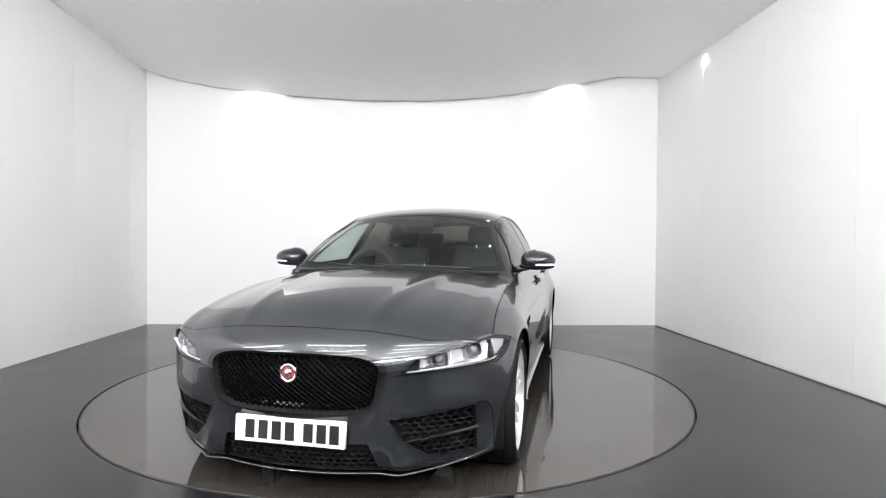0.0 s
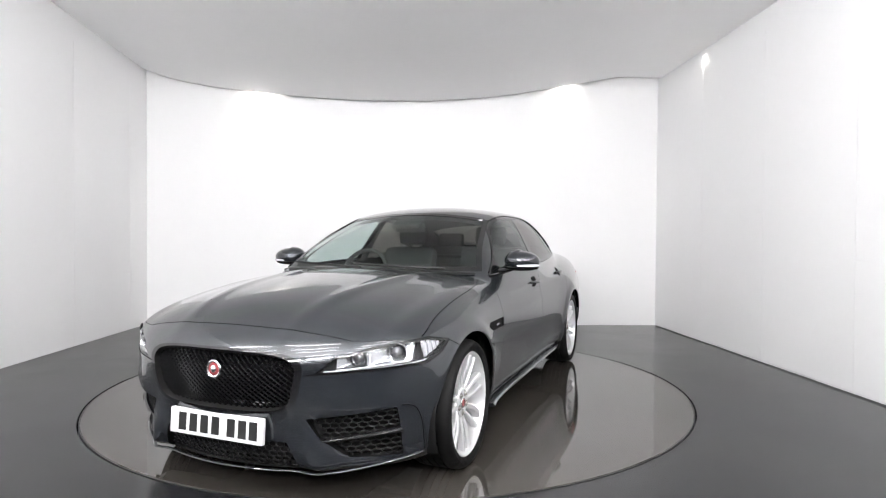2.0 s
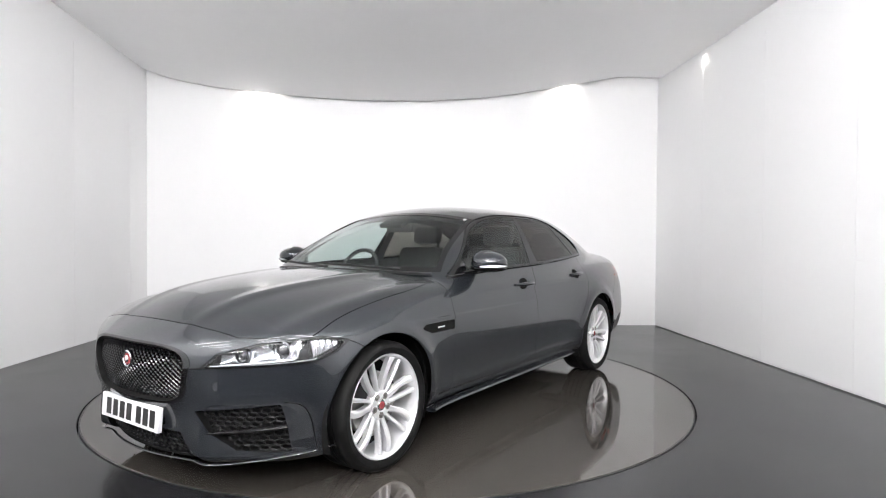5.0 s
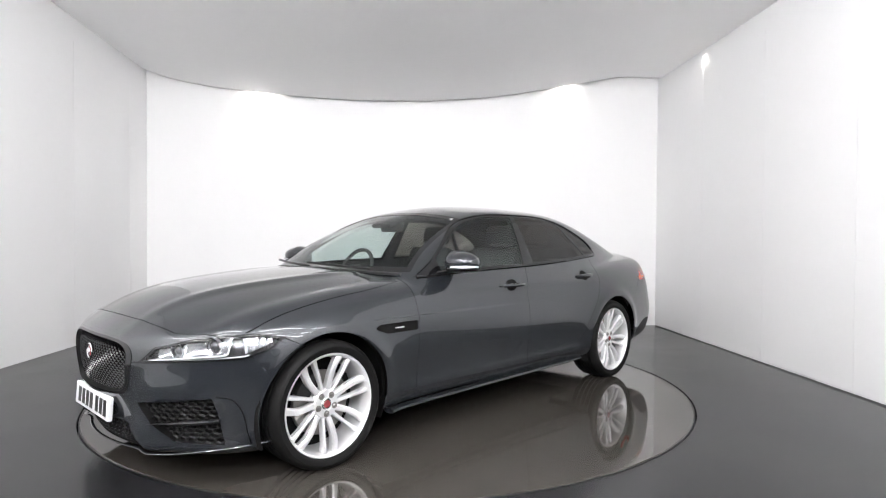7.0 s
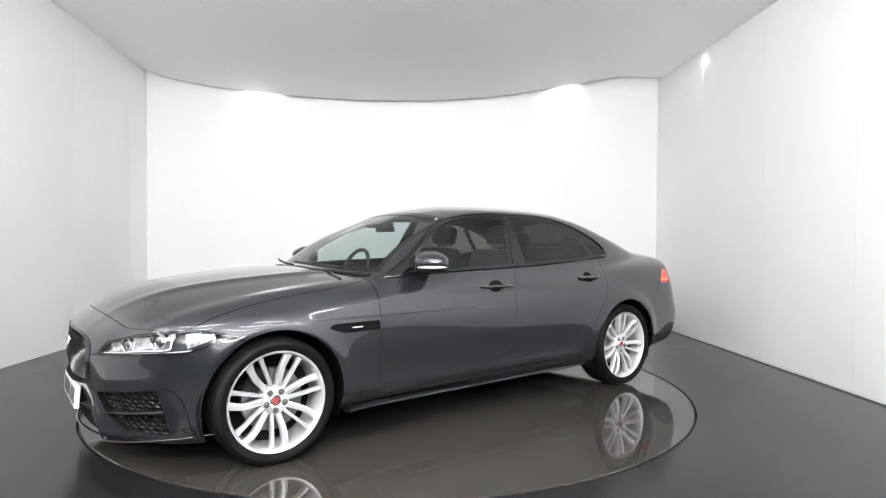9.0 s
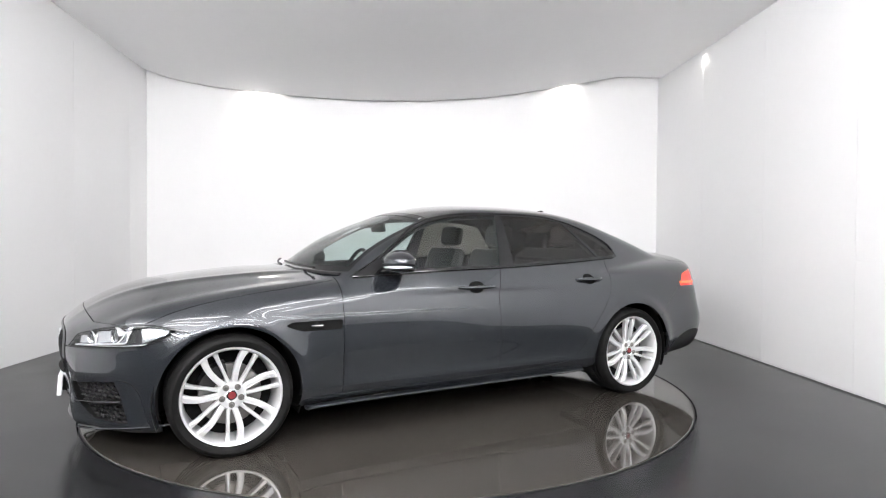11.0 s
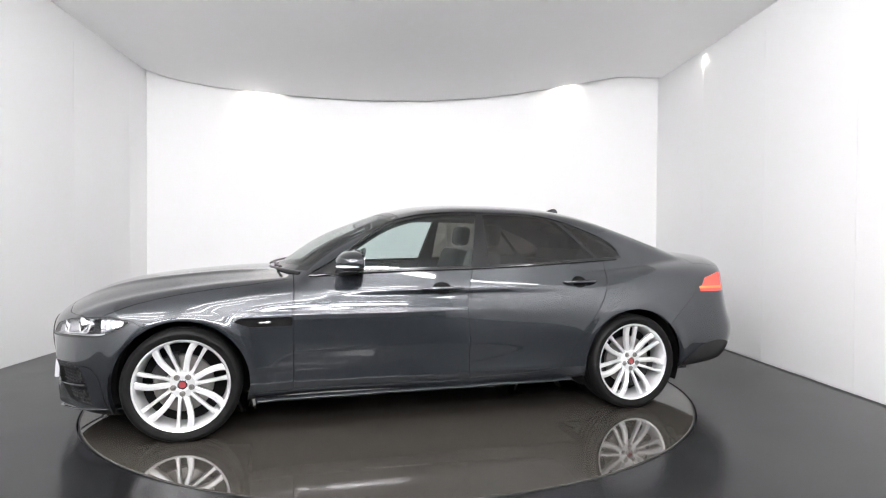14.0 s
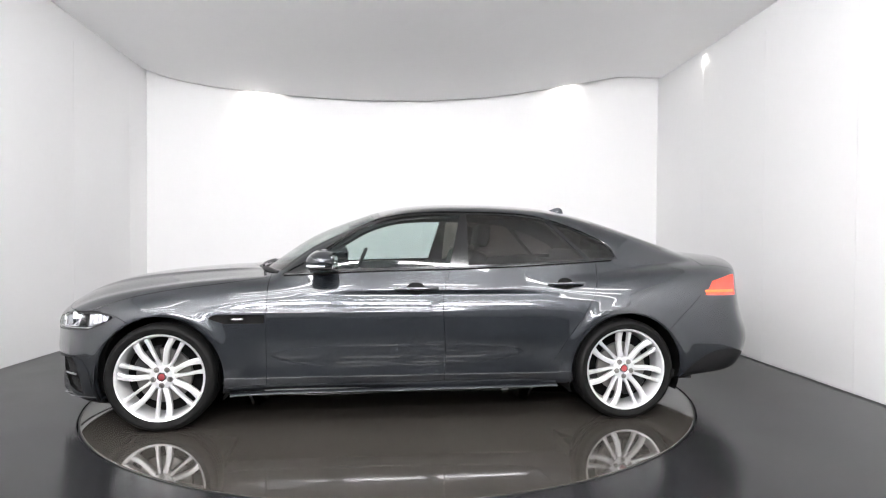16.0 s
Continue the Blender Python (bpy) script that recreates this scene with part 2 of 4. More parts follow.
def strip_light(x, y, z, rz=0):
    e = new("strip_light")
    e.matrix_basis = pose(x, y, z, 0, 0, rz)
    bm = bmesh.new()
    box(bm, -0.62, 0.62, -0.035, 0.035, 0.012, 0.06, 0.008)
    part("housing", bm, WALL, e)
    bm = bmesh.new()
    box(bm, -0.60, 0.60, -0.028, 0.028, -0.012, 0.012, 0.008)
    part("diffuser", bm, LIGHT, e, "lit white diffuser")
    for sx in (-0.5, 0.5):
        bm = bmesh.new()
        tube(bm, [(sx, 0, 0.05), (sx, 0, 0.10 if y < -6.2 else 0.20)], 0.004, 6)
        part("hanger", bm, SATIN, e)
    return tagged(e, "white linear strip light, lit, hung under the ceiling", "lamp", group="strip lights")


def strip_lights():
    near, far = strip_light(-2.6, -3.3, 3.26), strip_light(-2.6, -6.9, 3.50)
    for j in range(4):
        for y in (-2.7, -3.3, -3.9, -5.3):
            if j or y != -3.3:
                copy_thing(near, pose(-2.6 + 1.75 * j, y, 3.26))
        for i in range(5):
            if i or j:
                copy_thing(far, pose(-2.6 + 1.75 * j, -6.9 - 1.25 * i, 3.50))


def fill_lamp(x, y, z):
    """An added fill lamp, hung and tilted to wash the ceiling and the back wall."""
    e = new("fill_lamp")
    e.matrix_basis = pose(x, y, z)
    tilt = Matrix.Rotation(radians(124), 4, "X")
    bm = bmesh.new()
    box(bm, -0.62, 0.62, -0.15, 0.15, 0.004, 0.07, 0.012, tilt)
    part("housing", bm, SATIN, e, "black lamp housing")
    bm = bmesh.new()
    box(bm, -0.60, 0.60, -0.13, 0.13, -0.008, 0.003, 0.003, tilt)
    part("diffuser", bm, FILL_GLOW, e, "lit white diffuser")
    for sx in (-0.45, 0.45):
        bm = bmesh.new()
        tube(bm, [(sx, -0.04, 0.05), (sx, -0.04, 1.05)], 0.008, 8)
        part("hanger", bm, SATIN, e)
    return tagged(e, "added black linear fill lamp, lit, tilted up to the back wall", "lamp", group="ceiling lamps")


def cove_light(x, y, z, energy, tx, ty):
    la = bpy.data.lights.new("cove_spot", "SPOT")
    la.energy, la.color, la.spot_size, la.spot_blend, la.shadow_soft_size = energy, (1.0, 0.95, 0.87), radians(120), 0.9, 0.05
    ob = new("cove_spot", la)
    ob.matrix_basis = look((x, y, z), (tx, ty, 0.6))
    e = new("cove_lamp")
    e.matrix_basis = pose(x, y, z)
    bm = bmesh.new()
    lathe(bm, [(0.0, 0.12), (0.03, 0.12), (0.032, 0.115), (0.032, 0.02), (0.028, 0.02), (0.026, 0.05), (0.0, 0.05)], 20, "z")
    part("housing", bm, WALL, e)
    bm = bmesh.new()
    box(bm, -0.012, 0.012, -0.012, 0.012, 0.115, 0.75)
    part("stem", bm, WALL, e)
    tagged(e, "small white spot lamp above the ceiling edge, lit", "lamp", group="cove lamps")


# ---- turntable ----
def turntable():
    e = new("turntable")
    bm = bmesh.new()
    lathe(bm, [(0.0, 0.001), (2.255, 0.001), (2.262, -0.004), (2.262, -0.05)], 160, "z")
    bmesh.ops.remove_doubles(bm, verts=bm.verts, dist=1e-5)
    part("deck", bm, TABLE, e)
    bm = bmesh.new()
    lathe(bm, [(2.2625, -0.05), (2.2625, 0.0005), (2.268, 0.0005), (2.268, -0.05)], 160, "z")
    part("edge_ring", bm, METAL, e, "thin dark steel edge ring")
    return tagged(e, "round glossy dark brown showroom turntable set in the floor", "turntable")


# ---- car: the shape of its body ----
AXLE, HUB = 1.48, 0.333
top_line = spline((2.40, 0.60), (2.33, 0.70), (2.23, 0.785), (2.04, 0.88), (1.85, 0.93), (1.46, 0.98), (1.06, 1.005), (0.6, 0.995), (-0.3, 1.0), (-1.2, 1.03), (-1.9, 1.095), (-2.21, 1.107), (-2.45, 1.094), (-2.6, 1.07))
top_crown = lines((2.4, 0.20), (2.0, 0.21), (1.2, 0.14), (0.6, 0.06), (-1.2, 0.06), (-2.0, 0.13), (-2.6, 0.15))
plan = spline((2.3, 0.85), (1.9, 0.905), (1.48, 0.932), (0.85, 0.925), (0.0, 0.918), (-0.9, 0.922), (-1.48, 0.938), (-2.0, 0.915), (-2.6, 0.84))
nose = spline((0.10, 2.27), (0.2, 2.315), (0.3, 2.335), (0.4, 2.345), (0.5, 2.365), (0.62, 2.385), (0.72, 2.39), (1.0, 2.40))
tail = spline((0.10, -2.33), (0.31, -2.56), (0.46, -2.63), (0.54, -2.635), (0.65, -2.60), (0.8, -2.565), (0.95, -2.565), (1.05, -2.60))
keel = spline((2.4, 0.150), (2.1, 0.142), (1.8, 0.148), (1.0, 0.21), (0.0, 0.21), (-1.0, 0.22), (-1.9, 0.25), (-2.6, 0.31))
roof_line = spline((1.3, 0.72), (1.08, 0.90), (0.86, 1.065), (0.65, 1.205), (0.45, 1.295), (0.24, 1.370), (0.03, 1.424), (-0.18, 1.452), (-0.4, 1.460), (-0.62, 1.459), (-0.84, 1.451), (-1.06, 1.433), (-1.28, 1.396), (-1.51, 1.336), (-1.74, 1.264), (-1.98, 1.180), (-2.21, 1.09), (-2.5, 0.93))
roof_crown = lines((1.0, 0.26), (0.3, 0.20), (0.0, 0.14), (-1.0, 0.14), (-1.6, 0.20), (-2.2, 0.22))
cabin_plan = spline((1.0, 0.775), (0.5, 0.805), (0.0, 0.82), (-0.6, 0.82), (-1.2, 0.79), (-1.8, 0.70), (-2.3, 0.58))


def smax(a, b, k):
    return 0.5 * (a + b + np.sqrt((a - b) ** 2 + k * k))


def smin(a, b, k):
    return 0.5 * (a + b - np.sqrt((a - b) ** 2 + k * k))


def bell(v, w):
    return np.exp(-(v / w) ** 2)


def shape(p):
    """Below zero inside the body."""
    x, y, z = p[..., 0], np.abs(p[..., 1]), p[..., 2]
    up = np.maximum(z - 0.68, 0)
    dn = np.maximum(0.60 - z, 0)
    w = plan(x) - 1.05 * up ** 2 - 0.32 * dn ** 2
    mid = 1 / (1 + np.exp(-(x + 1.05) / 0.08)) / (1 + np.exp((x - 1.05) / 0.08))
    w = w - mid * (0.011 * bell(z - 0.43, 0.11) - 0.006 * bell(z - 0.315, 0.035))
    w = w + 0.004 * np.tanh((0.742 - z) / 0.006) * bell(z - 0.73, 0.10) / (1 + np.exp((x - 1.2) / 0.05)) / (1 + np.exp(-(x + 0.15) / 0.12))
    for ax in (AXLE, -AXLE):
        r = np.hypot(x - ax, z - HUB)
        w = w + 0.016 * bell(r - 0.39, 0.055) + 0.008 * bell(r - 0.42, 0.15)
    side = y - w
    ridge = 0.010 * bell(y - (0.30 + 0.10 * (2.3 - x)), 0.05) * np.clip((x - 0.7) / 0.5, 0, 1) * np.clip((2.35 - x) / 0.5, 0, 1)
    fend = 0.016 * bell(y - 0.76, 0.07) * np.clip((x - 0.8) / 0.5, 0, 1)
    lip = 0.020 * np.clip((-2.38 - x) / 0.16, 0, 1) ** 2
    top = (z - (top_line(x) - top_crown(x) * y * y + ridge + fend + lip)) * 0.93
    dip = 0.026 * np.exp(-(y / 0.34) ** 4) * bell(z - 0.335, 0.095)
    blade_y = 0.435 + 0.30 * (0.30 - z)
    cheek = 0.032 * bell(y - blade_y, 0.055) * bell(z - 0.20, 0.13)
    ledge = 0.016 * bell(z - 0.185, 0.030) * np.clip((y - 0.36) / 0.10, 0, 1)
    swell = 0.028 * bell(z - 0.455, 0.085) * np.clip((y - 0.42) / 0.14, 0, 1) * np.clip((0.88 - y) / 0.12, 0, 1)
    dip = dip - cheek - ledge - swell
    fr = (x - (nose(z) - dip - 0.47 * y * y - 0.16 * y ** 6)) * 0.88
    re = (tail(z) + 0.30 * y * y + 0.10 * y ** 6 - x) * 0.9
    bot = keel(x) - z
    body = smax(smax(side, top, 0.085), smax(fr, re, 0.01), 0.07)
    body = smax(body, bot, 0.05)
    cs = (y - (cabin_plan(x) - 0.50 * (z - 1.0) - 0.12 * np.maximum(z - 1.0, 0) ** 2)) * 0.88
    ct = (z - (roof_line(x) - roof_crown(x) * y * y)) * 0.85
    cab = smax(smax(cs, ct, 0.05), 0.85 - z, 0.02)
    return smin(body, cab, 0.018)


def normal_at(p):
    e = 0.0015
    g = np.stack([shape(p + np.eye(3)[i] * e) - shape(p - np.eye(3)[i] * e) for i in range(3)], -1)
    return g / np.linalg.norm(g, axis=-1, keepdims=True)


class Skin:
    """One half of the body's surface, which can be cut along curves and sorted into panels."""

    def __init__(self):
        th = np.radians(np.concatenate([np.linspace(-90, -58, 20, endpoint=False), np.linspace(-58, -20, 36, endpoint=False), np.linspace(-20, 60, 86, endpoint=False), np.linspace(60, 90, 26)]))
        xs = np.linspace(-1.9, 1.75, 205)
        be, bf = np.radians(np.linspace(0, 90, 58)), np.radians(np.linspace(0, 90, 96))
        org, way = [], []
        for b in be[:0:-1]:
            org.append(-1.9)
            way.append(-b)
        for x in xs:
            org.append(x)
            way.append(0.0)
        for b in bf[1:]:
            org.append(1.75)
            way.append(b)
        org, way = np.array(org), np.array(way)
        O = np.stack([np.repeat(org[:, None], len(th), 1), np.zeros((len(org), len(th))), np.full((len(org), len(th)), 0.6)], -1)
        D = np.stack([np.repeat(np.sin(way)[:, None], len(th), 1), np.cos(way)[:, None] * np.cos(th)[None], np.cos(way)[:, None] * np.sin(th)[None]], -1)
        lo, hi = np.full(O.shape[:2], 0.05), np.full(O.shape[:2], 1.6)
        done = np.zeros(O.shape[:2], bool)
        for s in np.linspace(0.1, 1.6, 76):
            out = shape(O + D * s) > 0
            hi = np.where(out & ~done, s, hi)
            done |= out
            lo = np.where(done, lo, s)
        for _ in range(34):
            m = (lo + hi) / 2
            out = shape(O + D * m[..., None]) > 0
            hi, lo = np.where(out, m, hi), np.where(out, lo, m)
        P = O + D * hi[..., None]
        a, b = P.shape[:2]
        self.P = [tuple(q) for q in P.reshape(-1, 3)]
        self.F = []
        for i in range(a - 1):
            for j in range(b - 1):
                k = i * b + j
                self.F.append((k, k + 1, k + b + 1, k + b))

    def cut(self, f, where):
        """Splits the faces along f = 0, for the points where where() holds."""
        P = np.array(self.P)
        pos, ok = f(P) > 0, where(P)
        wide = max(len(q) for q in self.F)
        pad = np.array([q + (q[0],) * (wide - len(q)) for q in self.F])
        mixed = pos[pad].any(1) & ~pos[pad].all(1) & ok[pad].all(1)
        todo = [self.F[i] for i in np.nonzero(mixed)[0]]
        F = [self.F[i] for i in np.nonzero(~mixed)[0]]
        keys = sorted({(min(i, j), max(i, j)) for q in todo for i, j in zip(q, q[1:] + q[:1]) if pos[i] != pos[j]})
        if not keys:
            return
        A, B = P[[k[0] for k in keys]], P[[k[1] for k in keys]]
        pa = f(A) > 0
        t0, t1 = np.zeros(len(A)), np.ones(len(A))
        for _ in range(16):
            t = (t0 + t1) / 2
            same = (f(A + (B - A) * t[:, None]) > 0) == pa
            t0, t1 = np.where(same, t, t0), np.where(same, t1, t)
        Q = A + (B - A) * t0[:, None]
        for _ in range(2):
            Q = Q - normal_at(Q) * shape(Q)[:, None]
        meet = {k: len(self.P) + i for i, k in enumerate(keys)}
        self.P += [tuple(q) for q in Q]
        for fc in todo:
            up, dn = [], []
            for i, j in zip(fc, fc[1:] + fc[:1]):
                (up if pos[i] else dn).append(i)
                if pos[i] != pos[j]:
                    q = meet[(min(i, j), max(i, j))]
                    up.append(q)
                    dn.append(q)
            F += [tuple(g) for g in (up, dn) if len(g) >= 3]
        self.F = F

    def sort(self, rules):
        """The name of each face's panel: the last rule that holds."""
        C = np.array([np.mean([self.P[i] for i in f], 0) for f in self.F])
        self.C, self.N = C, normal_at(C)
        self.names = np.full(len(self.F), "body", object)
        for name, rule in rules:
            self.names[rule(C, self.N)] = name

    def panel(self, names, mirror=1, sink=0.0, rim=0.0, both=False):
        """A bmesh of all the faces of these names, sunk by some metres, with its edges turned in."""
        sel = [f for f, n in zip(self.F, self.names) if n in names]
        bm = bmesh.new()
        lay = bm.verts.layers.float_vector.new("n")
        for sgn in ((1, -1) if both else (mirror,)):
            ids = sorted({i for f in sel for i in f})
            P = np.array([self.P[i] for i in ids])
            N = normal_at(P)
            at = {}
            for i, p, n in zip(ids, P, N):
                q = p - n * sink
                v = bm.verts.new((q[0], q[1] * sgn, q[2]))
                v[lay] = (n[0], n[1] * sgn, n[2])
                at[i] = v
            for f in sel:
                try:
                    bm.faces.new([at[i] for i in (f if sgn > 0 else f[::-1])])
                except ValueError:
                    pass
        if both:
            seam = [v for v in bm.verts if abs(v.co.y) < 2e-4]
            for v in seam:
                v.co.y = 0.0
            bmesh.ops.remove_doubles(bm, verts=seam, dist=1e-5)
        if rim:
            edge = [e for e in bm.edges if e.is_boundary]
            tally = {}
            for e in edge:
                for v in e.verts:
                    tally[v] = tally.get(v, 0) + 1
            edge = [e for e in edge if all(tally[v] == 2 for v in e.verts)]
            vs = {v for e in edge for v in e.verts}
            top = {v: bm.verts.new(v.co) for v in vs}
            low = {v: bm.verts.new(v.co - Vector(v[lay]) * rim) for v in vs}
            for e in edge:
                a, b = e.verts
                bm.faces.new((top[a], top[b], low[b], low[a])).material_index = 1
        return bm


def skin_part(name, bm, mat, parent, label=""):
    """Links a panel with the true normals of the body's surface on its outer faces."""
    lay = bm.verts.layers.float_vector["n"]
    bm.normal_update()
    nv = []
    for f in bm.faces:
        f.smooth = True
        flat = any(v[lay].length < 0.5 for v in f.verts)
        for l in f.loops:
            nv.append(f.normal.copy() if flat else Vector(l.vert[lay]))
    me = bpy.data.meshes.new(name)
    bm.to_mesh(me)
    bm.free()
    me.normals_split_custom_set(nv)
    me.materials.append(mat)
    me.materials.append(SEAL if mat in (PAINT, BLACK, SATIN) else mat)
    ob = new(name, me)
    ob.parent = parent
    if label:
        ob["label"] = label
    return ob


# ---- car: where its panels part ----
window_low = spline((0.80, 0.955), (0.23, 0.985), (-0.32, 1.0), (-1.24, 1.045), (-1.5, 1.06))
window_high = spline((0.80, 0.945), (0.57, 1.075), (0.42, 1.18), (0.27, 1.275), (0.05, 1.348), (-0.19, 1.375), (-0.5, 1.378), (-0.89, 1.358), (-1.06, 1.32), (-1.3, 1.23), (-1.42, 1.165), (-1.48, 1.09), (-1.50, 1.04))
lamp_low = lines((2.30, 0.59), (2.26, 0.598), (2.13, 0.608), (1.92, 0.622), (1.81, 0.66), (1.735, 0.708))
lamp_high = lines((2.30, 0.59), (2.26, 0.605), (2.215, 0.675), (2.10, 0.717), (1.98, 0.733), (1.87, 0.738), (1.735, 0.712))
tail_low = lines((-2.02, 0.80), (-2.06, 0.82), (-2.7, 0.815))
tail_high = lines((-2.02, 0.79), (-2.06, 0.825), (-2.14, 0.915), (-2.31, 0.955), (-2.7, 0.95))
door_rear = spline((1.05, -1.325), (0.97, -1.312), (0.88, -1.285), (0.69, -1.18), (0.52, -1.06), (0.40, -0.985), (0.30, -0.88))
door_mid = spline((1.1, -0.345), (1.0, -0.312), (0.84, -0.262), (0.6, -0.265), (0.35, -0.27), (0.2, -0.27))
door_low = spline((1.1, 0.258), (0.85, 0.258), (0.05, 0.268), (-0.6, 0.285), (-0.88, 0.31), (-1.1, 0.36))
hood_side = spline((2.24, 0.46), (2.16, 0.555), (2.08, 0.69), (2.0, 0.785), (1.92, 0.825), (1.8, 0.825), (1.6, 0.812), (1.3, 0.803), (1.0, 0.778), (0.85, 0.74))
G = 0.0018


def X(p):
    return p[:, 0]


def Y(p):
    return p[:, 1]


def Z(p):
    return p[:, 2]


def f_arch_front(p):
    return np.hypot(X(p) - AXLE, (Z(p) - HUB)) - 0.378


def f_arch_rear(p):
    return np.hypot(X(p) + AXLE, (Z(p) - HUB)) - 0.376


def f_dlo(p):
    return np.minimum(window_high(X(p)) - Z(p), Z(p) - window_low(X(p)))


def f_screen(p):
    return np.minimum(np.minimum(0.745 - 0.46 * (Z(p) - 0.98) - Y(p), (X(p) - 0.17 + 0.10 * Y(p) ** 2) * 0.6), Z(p) - 0.985 - 0.0 * X(p))


def f_backlight(p):
    return np.minimum(np.minimum(0.60 - 0.2 * (Z(p) - 1.1) - Y(p), (-1.36 - X(p)) * 0.6), Z(p) - 1.125)


def f_lamp(p):
    return np.minimum(lamp_high(X(p)) - Z(p), Z(p) - lamp_low(X(p)))


def f_tail(p):
    return np.minimum(np.minimum(tail_high(X(p)) - Z(p), Z(p) - tail_low(X(p))), Y(p) - 0.40)


def f_grille(p):
    u = Y(p) / (0.405 - 0.22 * np.maximum(0.62 - Z(p), 0))
    v = (Z(p) - 0.56 + 0.03 * Y(p) ** 2) / 0.128
    return (1 - (np.abs(u) ** 5 + np.abs(v) ** 5) ** 0.2) * 0.13


def f_intake(p):
    hi = 0.412 + (Y(p) - 0.50) * 0.12
    lo = np.maximum(np.maximum(0.405 - (Y(p) - 0.43) * 1.6, 0.30 - (Y(p) - 0.50) * 0.86), 0.228 - (Y(p) - 0.53) * 0.06)
    return np.minimum(np.minimum(hi - Z(p), Z(p) - lo), np.minimum(Y(p) - 0.43, 0.775 - Y(p)))


def f_low_intake(p):
    return np.minimum(np.minimum(0.295 - Z(p), Z(p) - 0.158), 0.345 + 0.35 * (0.295 - Z(p)) - Y(p))


def f_vent(p):
    hi = np.minimum(0.716, 0.716 - (X(p) - 1.16) * 0.5)
    lo = np.maximum(0.660, 0.660 + (X(p) - 1.10) * 0.35)
    return np.minimum(np.minimum(hi - Z(p), Z(p) - lo), np.minimum(1.215 - X(p), X(p) - 0.862))


def f_hood_front(p):
    return 2.208 - 0.20 * Y(p) ** 2 - X(p)


def f_hood(p):
    return np.minimum(f_hood_front(p), hood_side(X(p)) - Y(p))


def f_fender_line(p):
    return Z(p) - (0.706 + (X(p) - 1.735) * 0.5)


def f_rear_line(p):
    return Z(p) - (0.82 + (X(p) + 2.02) * -0.87)


def f_boot(p):
    return np.minimum(0.68 - Y(p), -2.13 - X(p))


def shifted(f, d):
    return lambda p: f(p) + d


def make_skin():
    sk = Skin()
    front = lambda p: (X(p) > 1.55)
    side = lambda p: (Y(p) > 0.35)
    cab = lambda p: (Z(p) > 0.90) & (Y(p) > 0.3)
    sk.cut(f_arch_front, lambda p: Y(p) > 0.4)
    sk.cut(f_arch_rear, lambda p: Y(p) > 0.4)
    for d in (0.0, -0.016):
        sk.cut(shifted(f_dlo, d), cab)
    upd = lambda p: cab(p) & (Z(p) > window_low(X(p)) + 0.003)
    for a, b in ((-0.40, -0.305), (-0.445, -0.432)):
        sk.cut(lambda p: X(p) - (b + (a - b) * (Z(p) - 1.01) / 0.36), upd)
    for o in (0.0, -0.035):
        sk.cut(lambda p: X(p) - o - (-1.262 + (0.272) * (Z(p) - 1.05) / 0.28), upd)
    sk.cut(lambda p: X(p) - 0.555, upd)
    for d in (0.0, -0.03):
        sk.cut(shifted(f_screen, d), lambda p: (X(p) > 0.05) & (Z(p) > 0.9))
        sk.cut(shifted(f_backlight, d), lambda p: (X(p) < -1.2) & (Z(p) > 1.0))
    for d in (0.0, -0.008):
        sk.cut(shifted(f_lamp, d), lambda p: front(p) & (Y(p) > 0.40) & (Z(p) > 0.5) & (X(p) < 2.33))
    sk.cut(f_tail, lambda p: (X(p) < -1.95))
    for d in (0.0, 0.010):
        sk.cut(shifted(f_grille, d), lambda p: (X(p) > 2.0))
    sk.cut(f_intake, lambda p: (X(p) > 1.6))
    sk.cut(f_low_intake, lambda p: (X(p) > 1.6))
    sk.cut(f_vent, side)
    sk.cut(lambda p: Z(p) - keel(X(p)) - 0.012, lambda p: Z(p) < 0.5)
    sk.cut(lambda p: Z(p) - 0.455 + 1.5 * (X(p) + 2.22) ** 2, lambda p: (X(p) < -1.6) & (Z(p) < 0.6))
    for d in (-G, G):
        sk.cut(shifted(f_hood, d), lambda p: (X(p) > 0.85) & (Z(p) > 0.6))
        sk.cut(shifted(f_fender_line, d), lambda p: (X(p) > 1.6) & (X(p) < 1.78) & (Y(p) > 0.6) & (Z(p) > 0.5))
        sk.cut(shifted(f_rear_line, d), lambda p: (X(p) < -1.7) & (X(p) > -2.12) & (Y(p) > 0.5) & (Z(p) > 0.4))
        sk.cut(shifted(f_boot, d), lambda p: (X(p) < -1.9) & (Z(p) > 0.9))
        sk.cut(lambda p: X(p) - 0.852 + d, lambda p: side(p) & (Z(p) > 0.15) & (Z(p) < 0.985))
        sk.cut(lambda p: X(p) - door_mid(Z(p)) + d, lambda p: side(p) & (Z(p) > 0.15) & (Z(p) < window_low(X(p)) + 0.012))
        sk.cut(lambda p: X(p) - door_rear(Z(p)) + d, lambda p: side(p) & (Z(p) > 0.2) & (Z(p) < window_low(X(p)) + 0.012))
        sk.cut(lambda p: Z(p) - door_low(X(p)) + d, lambda p: side(p) & (Z(p) < 0.55))

    def inside(f, d=0.0):
        return lambda c, n: f(c) > d

    def win(c, n):
        return (f_dlo(c) > 0.016) & (Z(c) > 0.94) & (n[:, 1] > 0.4) & (Y(c) > 0.4)
    pill = lambda c, a, b: X(c) - (b + (a - b) * (Z(c) - 1.01) / 0.36)
    quarter = lambda c: X(c) - (-1.262 + 0.272 * (Z(c) - 1.05) / 0.28)
